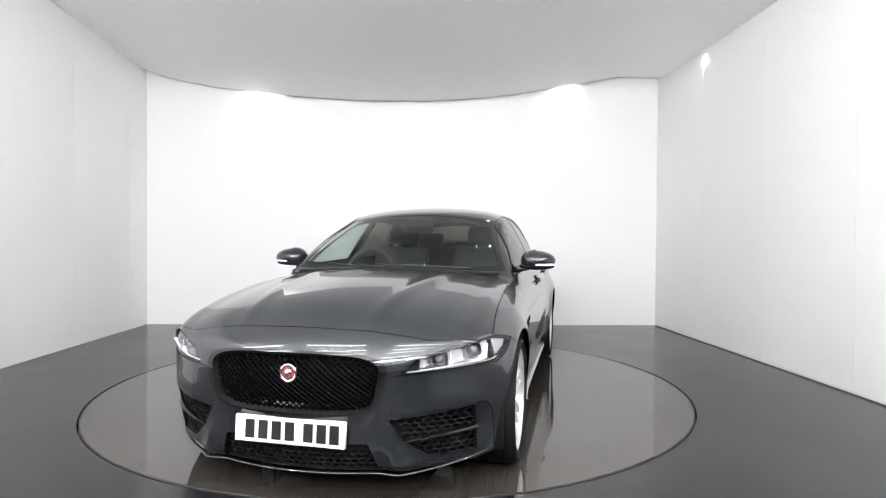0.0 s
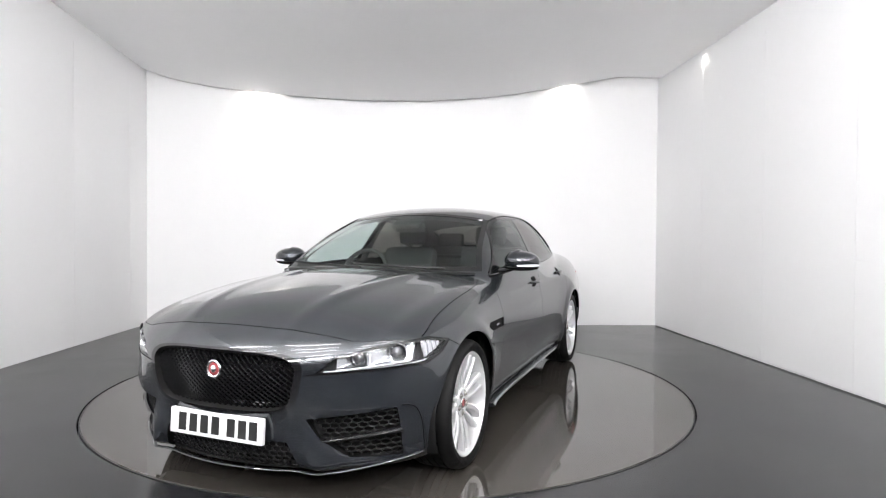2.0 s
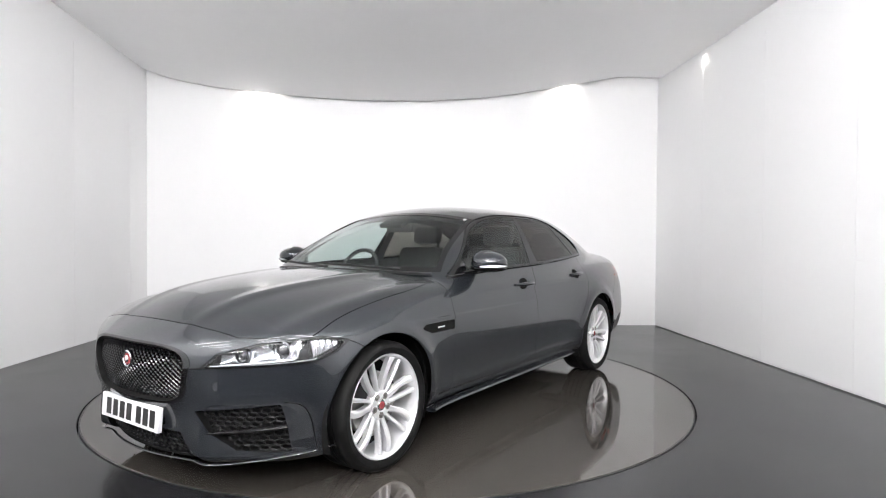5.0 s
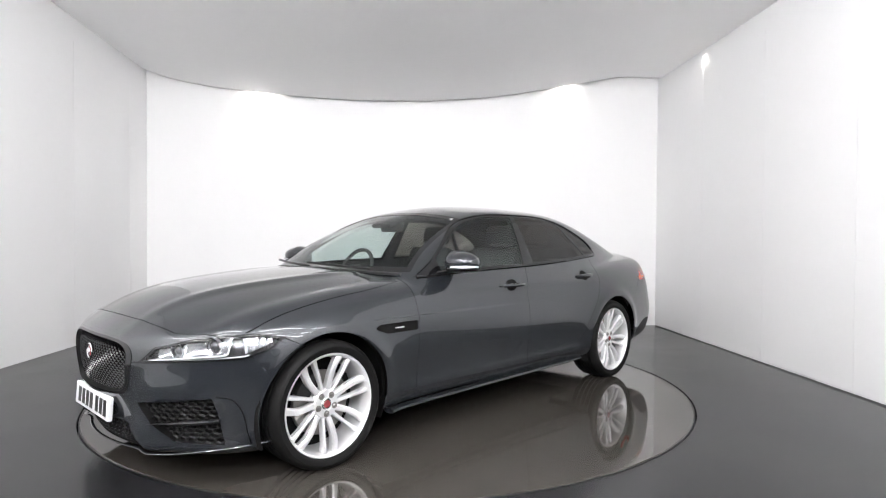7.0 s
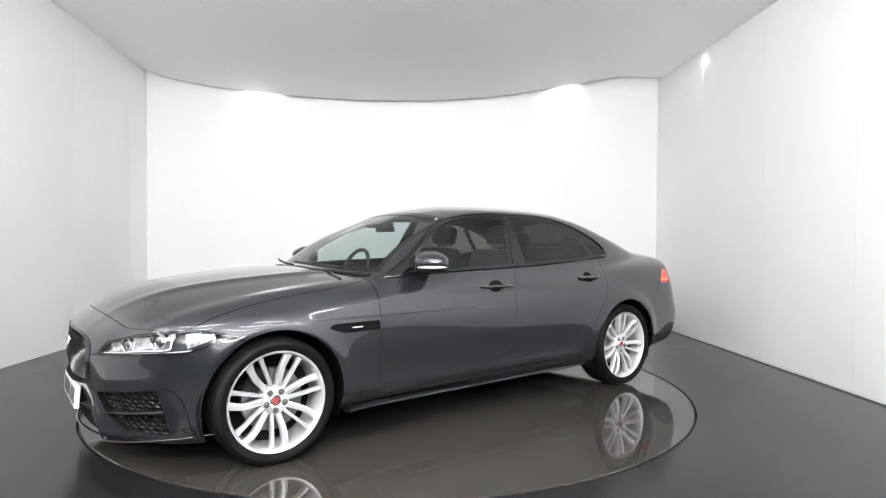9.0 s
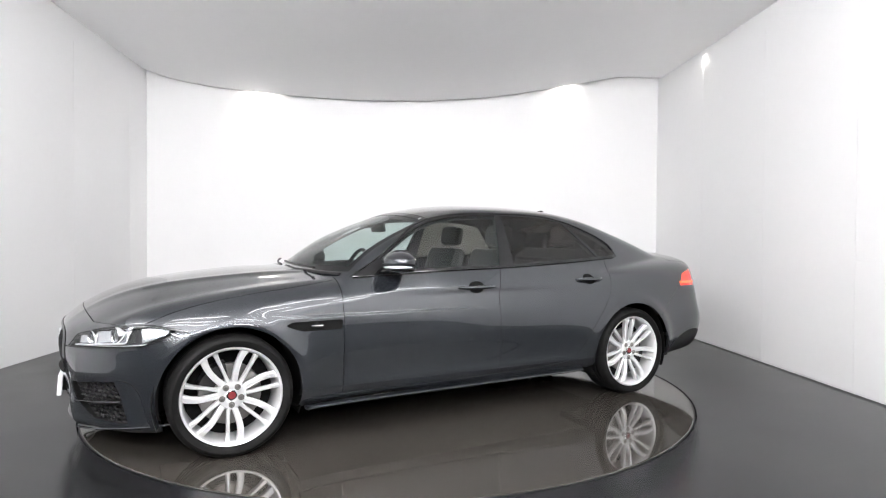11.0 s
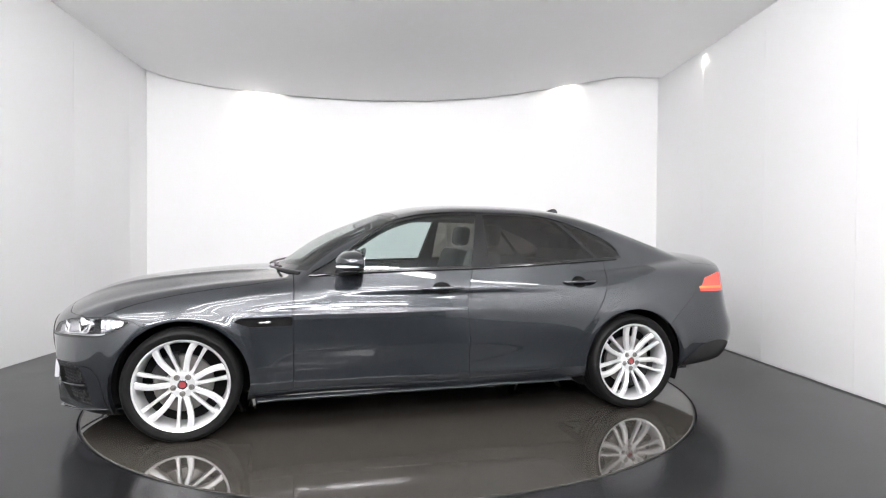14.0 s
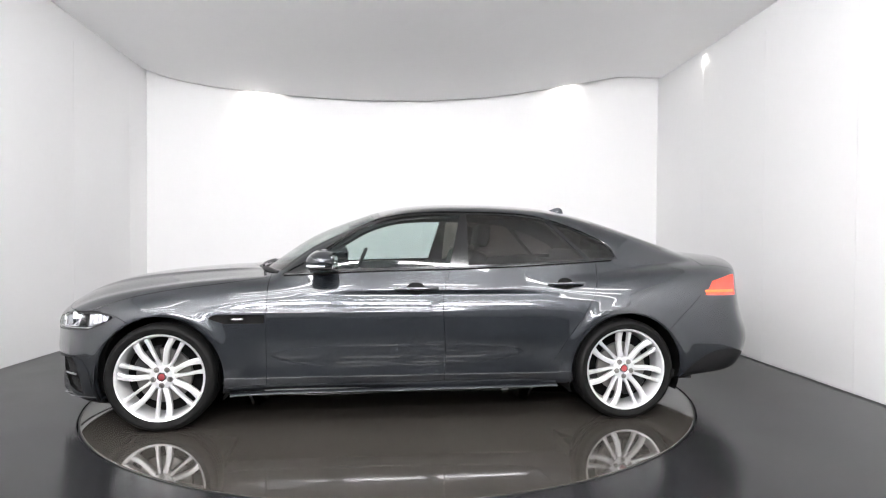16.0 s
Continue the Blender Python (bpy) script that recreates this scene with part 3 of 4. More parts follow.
    z_in = lambda c: (Z(c) > door_low(X(c))) & (Z(c) < window_low(X(c)) + 0.002) & (Y(c) > 0.35)
    gap = lambda v: np.abs(v) < G
    rules = [
        ("hood", lambda c, n: (f_hood(c) > G) & (X(c) > 0.86) & (Z(c) > 0.62) & (n[:, 2] > 0.1)),
        ("bumper", lambda c, n: (X(c) > 1.55) & ((f_hood(c) < -G) | (Z(c) < 0.62)) & ((X(c) > 1.735) & (Z(c) < lamp_high(X(c)) + 0.003) | (X(c) > 2.1) | (f_fender_line(c) < 0))),
        ("fender", lambda c, n: (X(c) > 0.852) & (X(c) < 2.15) & (f_hood(c) < -G) & (Z(c) > np.where(X(c) > 1.735, lamp_high(X(c)) - 0.001, 0.706 + (X(c) - 1.735) * 0.5)) & (Z(c) < 1.02) & (Y(c) > 0.5)),
        ("fender", lambda c, n: (X(c) > 0.852) & (X(c) < 1.48) & (Z(c) > door_low(X(c))) & (f_hood(c) < -G) & (Y(c) > 0.4) & (Z(c) < 1.0)),
        ("front_door", lambda c, n: (X(c) < 0.852 - G) & (X(c) > door_mid(Z(c)) + G) & z_in(c)),
        ("rear_door", lambda c, n: (X(c) < door_mid(Z(c)) - G) & (X(c) > door_rear(Z(c)) + G) & z_in(c)),
        ("boot_lid", lambda c, n: (f_boot(c) > G) & (n[:, 2] > 0.3)),
        ("rear_bumper", lambda c, n: (X(c) < -1.70) & (f_rear_line(c) < 0) & (Z(c) < 0.82)),
        ("diffuser", lambda c, n: (X(c) < -1.80) & (Z(c) < 0.455 - 1.5 * (X(c) + 2.22) ** 2)),
        ("sill", lambda c, n: (Z(c) < door_low(X(c)) - G) & (X(c) < 1.15) & (X(c) > -1.15) & (Y(c) > 0.5)),
        ("trim", lambda c, n: (f_dlo(c) > 0) & (Z(c) > 0.93) & (n[:, 1] > 0.4) & (Y(c) > 0.4)),
        ("front_glass", lambda c, n: win(c, n) & (X(c) < 0.555) & (pill(c, -0.40, -0.305) > 0)),
        ("rear_glass", lambda c, n: win(c, n) & (pill(c, -0.445, -0.432) < 0) & (quarter(c) > 0)),
        ("quarter_glass", lambda c, n: win(c, n) & (quarter(c) < -0.035)),
        ("screen_edge", lambda c, n: (f_screen(c) > 0) & (X(c) > 0.1) & (n[:, 0] > 0.12)),
        ("windscreen", lambda c, n: (f_screen(c) > 0.03) & (X(c) > 0.1) & (n[:, 0] > 0.12)),
        ("back_edge", lambda c, n: (f_backlight(c) > 0) & (X(c) < -1.3)),
        ("backlight", lambda c, n: (f_backlight(c) > 0.03) & (X(c) < -1.3)),
        ("gap", lambda c, n: gap(f_hood(c)) & (X(c) > 0.87) & (Z(c) > np.maximum(0.62, lamp_high(X(c)) + 0.004))),
        ("gap", lambda c, n: gap(X(c) - 0.852) & (Z(c) > 0.27) & (Z(c) < 0.96) & (Y(c) > 0.6)),
        ("gap", lambda c, n: gap(X(c) - door_mid(Z(c))) & (Z(c) > door_low(X(c))) & (Z(c) < window_low(X(c)) - 0.003) & (Y(c) > 0.6)),
        ("gap", lambda c, n: gap(X(c) - door_rear(Z(c))) & (Z(c) > door_low(X(c))) & (Z(c) < window_low(X(c)) - 0.003) & (Y(c) > 0.6)),
        ("gap", lambda c, n: gap(Z(c) - door_low(X(c))) & (X(c) < 1.12) & (X(c) > -0.9) & (Y(c) > 0.6)),
        ("gap", lambda c, n: gap(f_fender_line(c)) & (X(c) > 1.6) & (X(c) < 1.745) & (Y(c) > 0.6)),
        ("gap", lambda c, n: gap(f_rear_line(c)) & (X(c) > -2.02) & (X(c) < -1.70) & (Y(c) > 0.6)),
        ("gap", lambda c, n: gap(f_boot(c)) & (X(c) < -2.12) & (Z(c) > 0.95)),
        ("lamp_edge", lambda c, n: (f_lamp(c) > 0) & (X(c) > 1.73) & (X(c) < 2.31) & (Y(c) > 0.42) & (Z(c) > 0.57)),
        ("lamp", lambda c, n: (f_lamp(c) > 0.008) & (X(c) > 1.73) & (X(c) < 2.31) & (Y(c) > 0.42) & (Z(c) > 0.57)),
        ("tail_lamp", lambda c, n: (f_tail(c) > 0) & (X(c) < -2.0)),
        ("grille_edge", lambda c, n: (f_grille(c) > -0.010) & (X(c) > 2.1)),
        ("grille", lambda c, n: (f_grille(c) > 0) & (X(c) > 2.1)),
        ("intake", lambda c, n: (f_intake(c) > 0) & (X(c) > 1.8)),
        ("low_intake", lambda c, n: (f_low_intake(c) > 0) & (X(c) > 1.8)),
        ("vent", lambda c, n: (f_vent(c) > 0) & (Y(c) > 0.6)),
        ("under", lambda c, n: Z(c) < keel(X(c)) + 0.012),
        ("arch", lambda c, n: ((f_arch_front(c) < 0) | (f_arch_rear(c) < 0)) & (Y(c) > 0.4)),
    ]
    sk.sort(rules)
    return sk


def wheel(car, x, side, phase):
    """Tyre, split-spoke alloy rim, nuts, cap and disc; side is +1 on the car's left."""
    e = new("wheel")
    e.parent = car
    e.matrix_basis = pose(x, side * 0.80, HUB, 0, 0, 0 if side > 0 else 180)
    bm = bmesh.new()
    prof = [(0.262, -0.10), (0.275, -0.122), (0.30, -0.128), (0.320, -0.118), (0.331, -0.095)]
    for g in (-0.06, -0.02, 0.02, 0.06):
        prof += [(0.3325, g - 0.016), (0.3325, g - 0.006), (0.326, g - 0.004), (0.326, g + 0.004), (0.3325, g + 0.006), (0.3325, g + 0.016)]
    prof += [(0.331, 0.095), (0.320, 0.118), (0.312, 0.1255), (0.305, 0.127), (0.303, 0.1285), (0.285, 0.1265), (0.272, 0.120), (0.262, 0.10)]
    lathe(bm, prof, 96)
    part("tyre", bm, RUBBER, e, "black low-profile tyre")
    rim = new("rim")
    rim.parent = e
    bm = bmesh.new()
    lathe(bm, [(0.268, 0.100), (0.270, 0.112), (0.266, 0.117), (0.258, 0.114), (0.250, 0.098), (0.243, 0.05), (0.238, -0.02), (0.24, -0.09), (0.262, -0.11), (0.266, -0.10), (0.25, -0.02)], 96)
    # hub
    lathe(bm, [(0.0, 0.075), (0.034, 0.075), (0.040, 0.079), (0.070, 0.077), (0.082, 0.062), (0.078, 0.02), (0.0, 0.02)], 56)
    step = math.tau / 7
    for k in range(7):
        a0 = phase + k * step
        for bend, off0, off1, w0, w1 in ((0.0, 0.247, 0.132, 0.0085, 0.0100), (-0.085, -0.18, -0.130, 0.0145, 0.0175)):
            pts = []
            for i in range(11):
                u = i / 10
                r = 0.060 + u * 0.192
                a = a0 + off1 + (off0 - off1) * (1 - u) ** 2 + bend * math.sin(u * math.pi)
                y = 0.070 + 0.018 * math.sin(u * math.pi * 0.55) + 0.012 * u
                pts.append((r, a, y, w0 + (w1 - w0) * u + 0.004 * abs(2 * u - 1) ** 3))
            prev = None
            for r, a, y, w in pts:
                c, s = math.cos(a), math.sin(a)
                ring = []
                for lat, dep in ((-w, -0.035), (-w, -0.006), (-w * 0.55, 0.0), (w * 0.55, 0.0), (w, -0.006), (w, -0.035)):
                    ring.append(bm.verts.new((r * c - lat * s, y + dep, r * s + lat * c)))
                if prev:
                    for j in range(6):
                        bm.faces.new((prev[j], prev[(j + 1) % 6], ring[(j + 1) % 6], ring[j]))
                prev = ring
    me_ob = part("rim_casting", bm, ALLOY, rim)
    bpy.data.objects.remove(rim)
    me_ob.name = "rim"
    me_ob.parent = e
    me_ob["label"] = "bright silver seven split-spoke alloy rim"
    bm = bmesh.new()
    lathe(bm, [(0.0, 0.083), (0.026, 0.083), (0.030, 0.079), (0.031, 0.07)], 32)
    cap = part("centre_cap", bm, CHROME, e, "silver centre cap with a red disc")
    bm = bmesh.new()
    lathe(bm, [(0.0, 0.0845), (0.019, 0.0845), (0.021, 0.082)], 28)
    part("emblem_disc", bm, RED, cap)
    for k in range(5):
        a = phase * 0 + math.pi / 2 + (k + 0.5) * math.tau / 5
        bm = bmesh.new()
        lathe(bm, [(0.0, 0.088), (0.007, 0.088), (0.0095, 0.084), (0.0105, 0.070)], 12)
        bmesh.ops.translate(bm, verts=bm.verts, vec=(0.052 * math.cos(a), 0, 0.052 * math.sin(a)))
        part("wheel_nut", bm, STEEL, e)
        # darker disc on the hub, standing for the shade round the nut
        bm = bmesh.new()
        lathe(bm, [(0.0, 0.0803), (0.0165, 0.0803), (0.0175, 0.076)], 16)
        bmesh.ops.translate(bm, verts=bm.verts, vec=(0.052 * math.cos(a), 0, 0.052 * math.sin(a)))
        part("nut_pocket_shade", bm, STEEL, e)
    bm = bmesh.new()
    lathe(bm, [(0.07, 0.03), (0.165, 0.03), (0.168, 0.026), (0.168, 0.004), (0.07, 0.004)], 56, closed=True)
    part("brake_disc", bm, STEEL, e)
    bm = bmesh.new()
    lathe(bm, [(0.10, 0.055), (0.178, 0.055), (0.185, 0.045), (0.185, -0.02), (0.10, -0.02)], 12, arc=1.0, closed=True)
    bmesh.ops.rotate(bm, verts=bm.verts, cent=(0, 0, 0), matrix=Matrix.Rotation(-0.4 if x > 0 else math.pi - 0.5, 3, "Y"))
    bmesh.ops.holes_fill(bm, edges=[q for q in bm.edges if q.is_boundary])
    part("brake_caliper", bm, SATIN, e)
    bm = bmesh.new()
    lathe(bm, [(0.0, -0.03), (0.235, -0.03), (0.235, -0.05), (0.0, -0.05)], 40)
    part("back_plate", bm, SEAL, e)
    return e


def make_car():
    car = new("saloon_car")
    sk = make_skin()
    for sgn in (1, -1):
        add = lambda nm, names, mat, label="", sink=0.0, rim=0.003: skin_part(nm, sk.panel(names, sgn, sink, rim), mat, car, label)
        add("fender", ("fender",), PAINT)
        fd = add("front_door", ("front_door",), PAINT)
        rd = add("rear_door", ("rear_door",), PAINT)
        add("sill", ("sill",), PAINT)
        add("window_trim", ("trim",), BLACK, "gloss black window surround", 0.001, 0.003)
        add("front_side_window", ("front_glass",), GLASS, "clear green-tinted glass", 0.003, 0.004)
        add("rear_side_window", ("rear_glass",), PRIVACY, "dark privacy glass", 0.003, 0.004)
        add("quarter_window", ("quarter_glass",), PRIVACY, "dark privacy glass", 0.003, 0.004)
        add("tail_lamp", ("tail_lamp",), TAIL, "red tail lamp lens", 0.0, 0.02)
        add("headlamp_cover", ("lamp",), CLEAR, "clear headlamp cover", 0.001, 0.0)
        add("headlamp_seal", ("lamp_edge",), BLACK, "", 0.003, 0.02)
        add("front_vent", ("vent",), SEAL, "black side vent", 0.010, -0.010)
        add("intake_back", ("intake",), SATIN, "", 0.05, -0.044)
    add = lambda nm, names, mat, label="", sink=0.0, rim=0.003: skin_part(nm, sk.panel(names, 1, sink, rim, True), mat, car, label)
    add("body_shell", ("body",), PAINT, "dark grey metallic roof, pillars and rear wings")
    add("hood", ("hood",), PAINT, "sculpted bonnet")
    add("front_bumper", ("bumper",), PAINT, "", 0, 0.004)
    add("rear_bumper", ("rear_bumper",), PAINT)
    add("boot_lid", ("boot_lid",), PAINT)
    add("rear_diffuser", ("diffuser",), SATIN, "black lower bumper")
    add("windscreen", ("windscreen",), GLASS, "green-tinted windscreen", 0.003, 0.004)
    add("screen_border", ("screen_edge",), BLACK, "black glass border", 0.001, 0.003)
    add("rear_screen_border", ("back_edge",), BLACK, "black glass border", 0.001, 0.003)
    add("rear_screen", ("backlight",), PRIVACY, "", 0.003, 0.004)
    add("panel_seal", ("gap",), SEAL, "", 0.004, 0.0)
    add("grille_surround", ("grille_edge",), BLACK, "gloss black grille surround", -0.003, 0.035)
    add("grille_back", ("grille",), SEAL, "", 0.07, 0.0)
    add("lower_intake", ("low_intake",), SATIN, "", 0.05, -0.048)
    add("underbody", ("under",), SEAL)
    add("cabin_lining", ("body", "trim", "front_door", "rear_door", "screen_edge", "back_edge"), CLOTH, "dark cabin lining", 0.035, 0.0)
    add("bay_liner", ("fender", "hood", "bumper"), SEAL, "", 0.06, 0.0)
    for x in (AXLE, -AXLE):
        for sgn in (1, -1):
            wheel(car, x, sgn, radians(113.5 if x > 0 else 90))
            bm = bmesh.new()
            lathe(bm, [(0.392, 0.885), (0.40, 0.87), (0.40, 0.52), (0.0, 0.52)], 48)
            bmesh.ops.delete(bm, geom=[v for v in bm.verts if v.co.z < -0.17], context="VERTS")
            for v in bm.verts:
                v.co.y *= sgn
            bmesh.ops.translate(bm, verts=bm.verts, vec=(x, 0, HUB))
            part("arch_liner", bm, SEAL, car)
    CAR_EXTRA(car, sk)
    return tagged(car, "dark grey metallic four-door saloon car parked on the turntable", "car")


def front_x(y, z):
    """How far forward the body reaches at (y, z)."""
    y, z = np.broadcast_arrays(np.asarray(y, float), np.asarray(z, float))
    lo, hi = np.full(y.shape, 1.2), np.full(y.shape, 2.7)
    for _ in range(22):
        m = (lo + hi) / 2
        out = shape(np.stack([m, y, z], -1)) > 0
        hi, lo = np.where(out, m, hi), np.where(out, lo, m)
    return hi


def side_y(x, z):
    """How far out the body reaches at (x, z)."""
    x, z = np.broadcast_arrays(np.asarray(x, float), np.asarray(z, float))
    lo, hi = np.full(x.shape, 0.2), np.full(x.shape, 1.2)
    for _ in range(22):
        m = (lo + hi) / 2
        out = shape(np.stack([x, m, z], -1)) > 0
        hi, lo = np.where(out, m, hi), np.where(out, lo, m)
    return hi


def lattice(test, y0, y1, z0, z1, pitch, lean, sink, radius, sgn=1):
    """Two crossing families of thin bars behind an opening of the nose."""
    bm = bmesh.new()
    for way in (1, -1):
        span = (y1 - y0) + (z1 - z0) / lean
        for i in range(int(span / pitch) + 2):
            s = y0 - (z1 - z0) / lean + i * pitch if way > 0 else y0 + i * pitch
            zz = np.linspace(z0, z1, 26)
            yy = s + way * (zz - z0) / lean
            ok = test(np.stack([np.full_like(yy, 2.2), np.abs(yy), zz], -1)) > -0.004
            xx = front_x(np.abs(yy), zz) - sink
            run = []
            for k in range(len(zz) + 1):
                if k < len(zz) and ok[k]:
                    run.append((xx[k], yy[k] * sgn, zz[k]))
                else:
                    if len(run) > 1:
                        tube(bm, run, radius, 4, 2.2, (1, 0, 0))
                    run = []
    return bm


def honeycomb(test, y0, y1, z0, z1, cell, squash, sink, radius, sgn=1):
    """Six-sided cells of thin bars behind an opening of the nose."""
    bm = bmesh.new()
    seen, bars = set(), []
    dy, dz = cell, cell * 0.866 * squash
    for r in range(int((z1 - z0) / dz) + 2):
        for c in range(int((y1 - y0) / dy) + 2):
            cy, cz = y0 + (c + 0.5 * (r % 2)) * dy, z0 + r * dz
            ring = [(cy + cell * 0.577 * math.sin(k * math.pi / 3), cz + cell * 0.577 * squash * math.cos(k * math.pi / 3)) for k in range(6)]
            for a, b in zip(ring, ring[1:] + ring[:1]):
                key = (round((a[0] + b[0]) * 500), round((a[1] + b[1]) * 500))
                if key in seen:
                    continue
                seen.add(key)
                bars.append((a, b))
    q = np.array(bars)
    flat = np.stack([np.full(q.shape[:2], 2.2), np.abs(q[..., 0]), q[..., 1]], -1)
    ok = (test(flat.reshape(-1, 3)).reshape(-1, 2) > -0.004).all(1)
    x = front_x(flat[..., 1], flat[..., 2]) - sink
    for (a, b), use, (xa, xb) in zip(bars, ok, x):
        if use:
            tube(bm, [(xa, a[0] * sgn, a[1]), (xb, b[0] * sgn, b[1])], radius, 4, 2.0, (1, 0, 0))
    return bm


def disc_on_nose(y, z, out, profile, seg=32):
    """A turned piece that faces forward at (y, z), leaning with the body."""
    bm = bmesh.new()
    lathe(bm, profile, seg, "x")
    x = float(front_x(abs(y), z))
    bmesh.ops.translate(bm, verts=bm.verts, vec=(x + out, y, z))
    return bm


def ball(bm, c, r, seg=20):
    g = bmesh.ops.create_uvsphere(bm, u_segments=seg, v_segments=seg // 2, radius=1.0)
    for v in g["verts"]:
        v.co = Vector((c[0] + v.co.x * r[0], c[1] + v.co.y * r[1], c[2] + v.co.z * r[2]))
    return bm


def headlamp(car, sk, sgn):
    e = skin_part("headlamp", sk.panel(("lamp", "lamp_edge"), sgn, 0.060, -0.055), LAMPBACK, car, "clear-lens headlamp with chrome-ringed projectors")
    for y, z, r, dx, reach in ((0.762, 0.683, 0.040, 0.030, 0.095), (0.632, 0.662, 0.034, 0.028, 0.075)):
        x = float(front_x(y, z)) - dx
        turn = Matrix.Translation((x, y * sgn, z)) @ Matrix.Rotation(radians(24) * sgn, 4, "Z")
        bm = bmesh.new()
        lathe(bm, [(r * 1.05, -0.05), (r * 1.12, 0.004), (r * 1.06, 0.014), (r * 0.92, 0.008), (r * 0.86, -0.02)], 40, "x")
        bmesh.ops.transform(bm, matrix=turn, verts=bm.verts)
        part("bezel_ring", bm, CHROME, e, "chrome ring")
        bm = bmesh.new()
        lathe(bm, [(0.0, 0.016), (r * 0.3, 0.013), (r * 0.6, 0.004), (r * 0.82, -0.012), (r * 0.86, -0.03)], 32, "x")
        bmesh.ops.transform(bm, matrix=turn, verts=bm.verts)
        part("projector_lens", bm, LENS, e, "grey glass projector lens")
        # scooped bowl that opens towards the nose
        bm = bmesh.new()
        n, k = 16, 10
        u, v = np.meshgrid(np.arange(n + 1) / n, np.arange(k + 1) / k, indexing="ij")
        yy = y - reach + (reach + r * 1.22) * u
        zz = z - 0.002 + r * 1.08 * (1 - 0.10 * np.abs(2 * u - 1) ** 4) * (2 * v - 1) + 0.10 * (yy - y)
        xf = front_x(yy, zz)
        zz = np.clip(zz, lamp_low(xf) + 0.026, lamp_high(xf) - 0.008)
        xf = xf - 0.016 - 0.034 * (1 - np.abs(2 * u - 1) ** 3) * (1 - np.abs(2 * v - 1) ** 3)
        rows = [[bm.verts.new((xf[i, j], yy[i, j] * sgn, zz[i, j])) for j in range(k + 1)] for i in range(n + 1)]
        for p, q in zip(rows, rows[1:]):
            for j in range(k):
                bm.faces.new((p[j], p[j + 1], q[j + 1], q[j]))
        part("reflector_bowl", bm, BOWL, e, "bright silver reflector bowl")
        # J-shaped light guide round the bowl's foot and outer side
        bm = bmesh.new()
        u = np.arange(18) / 17
        yy = y - reach + (reach + r * 1.35) * np.minimum(1, u * 1.35)
        zz = z - r * 1.12 + 0.10 * (yy - y) + r * 1.6 * np.maximum(0, (u - 0.70) / 0.30) ** 1.3
        xf = front_x(yy, zz)
        zz = np.clip(zz, lamp_low(xf) + 0.018, lamp_high(xf) - 0.008)
        pts = [(c[0], c[1] * sgn, c[2]) for c in zip(xf - 0.011, yy, zz)]
        tube(bm, pts, 0.0042, 8)
        part("light_guide", bm, CLEARWHITE, e, "white J-shaped light guide")
    # ribbed indicator block in the outer corner
    bm = bmesh.new()
    rows = []
    for i in range(9):
        x = 1.915 - 0.125 * i / 8
        zs = np.linspace(float(lamp_low(x)) + 0.020, float(lamp_high(x)) - 0.010, 7)
        ys = side_y(np.full(7, x), zs) - 0.020 - 0.006 * (i % 2)
        rows.append([bm.verts.new((x, q * sgn, z)) for q, z in zip(ys, zs)])
    for p, q in zip(rows, rows[1:]):
        for j in range(6):
            bm.faces.new((p[j], p[j + 1], q[j + 1], q[j]))
    part("indicator_block", bm, BOWL, e, "ribbed clear indicator block", smooth=False)
    # bright ledge along the lower edge
    bm = bmesh.new()
    pts = []
    for i in range(22):
        x = 2.235 - i / 21 * 0.33
        z = float(lamp_low(x)) + 0.012
        pts.append((x - 0.010, (float(side_y(x, z)) - 0.020) * sgn, z))
    tube(bm, pts, 0.0035, 8, 0.8)
    part("lower_ledge", bm, ALLOY, e, "silver ledge")
    return e


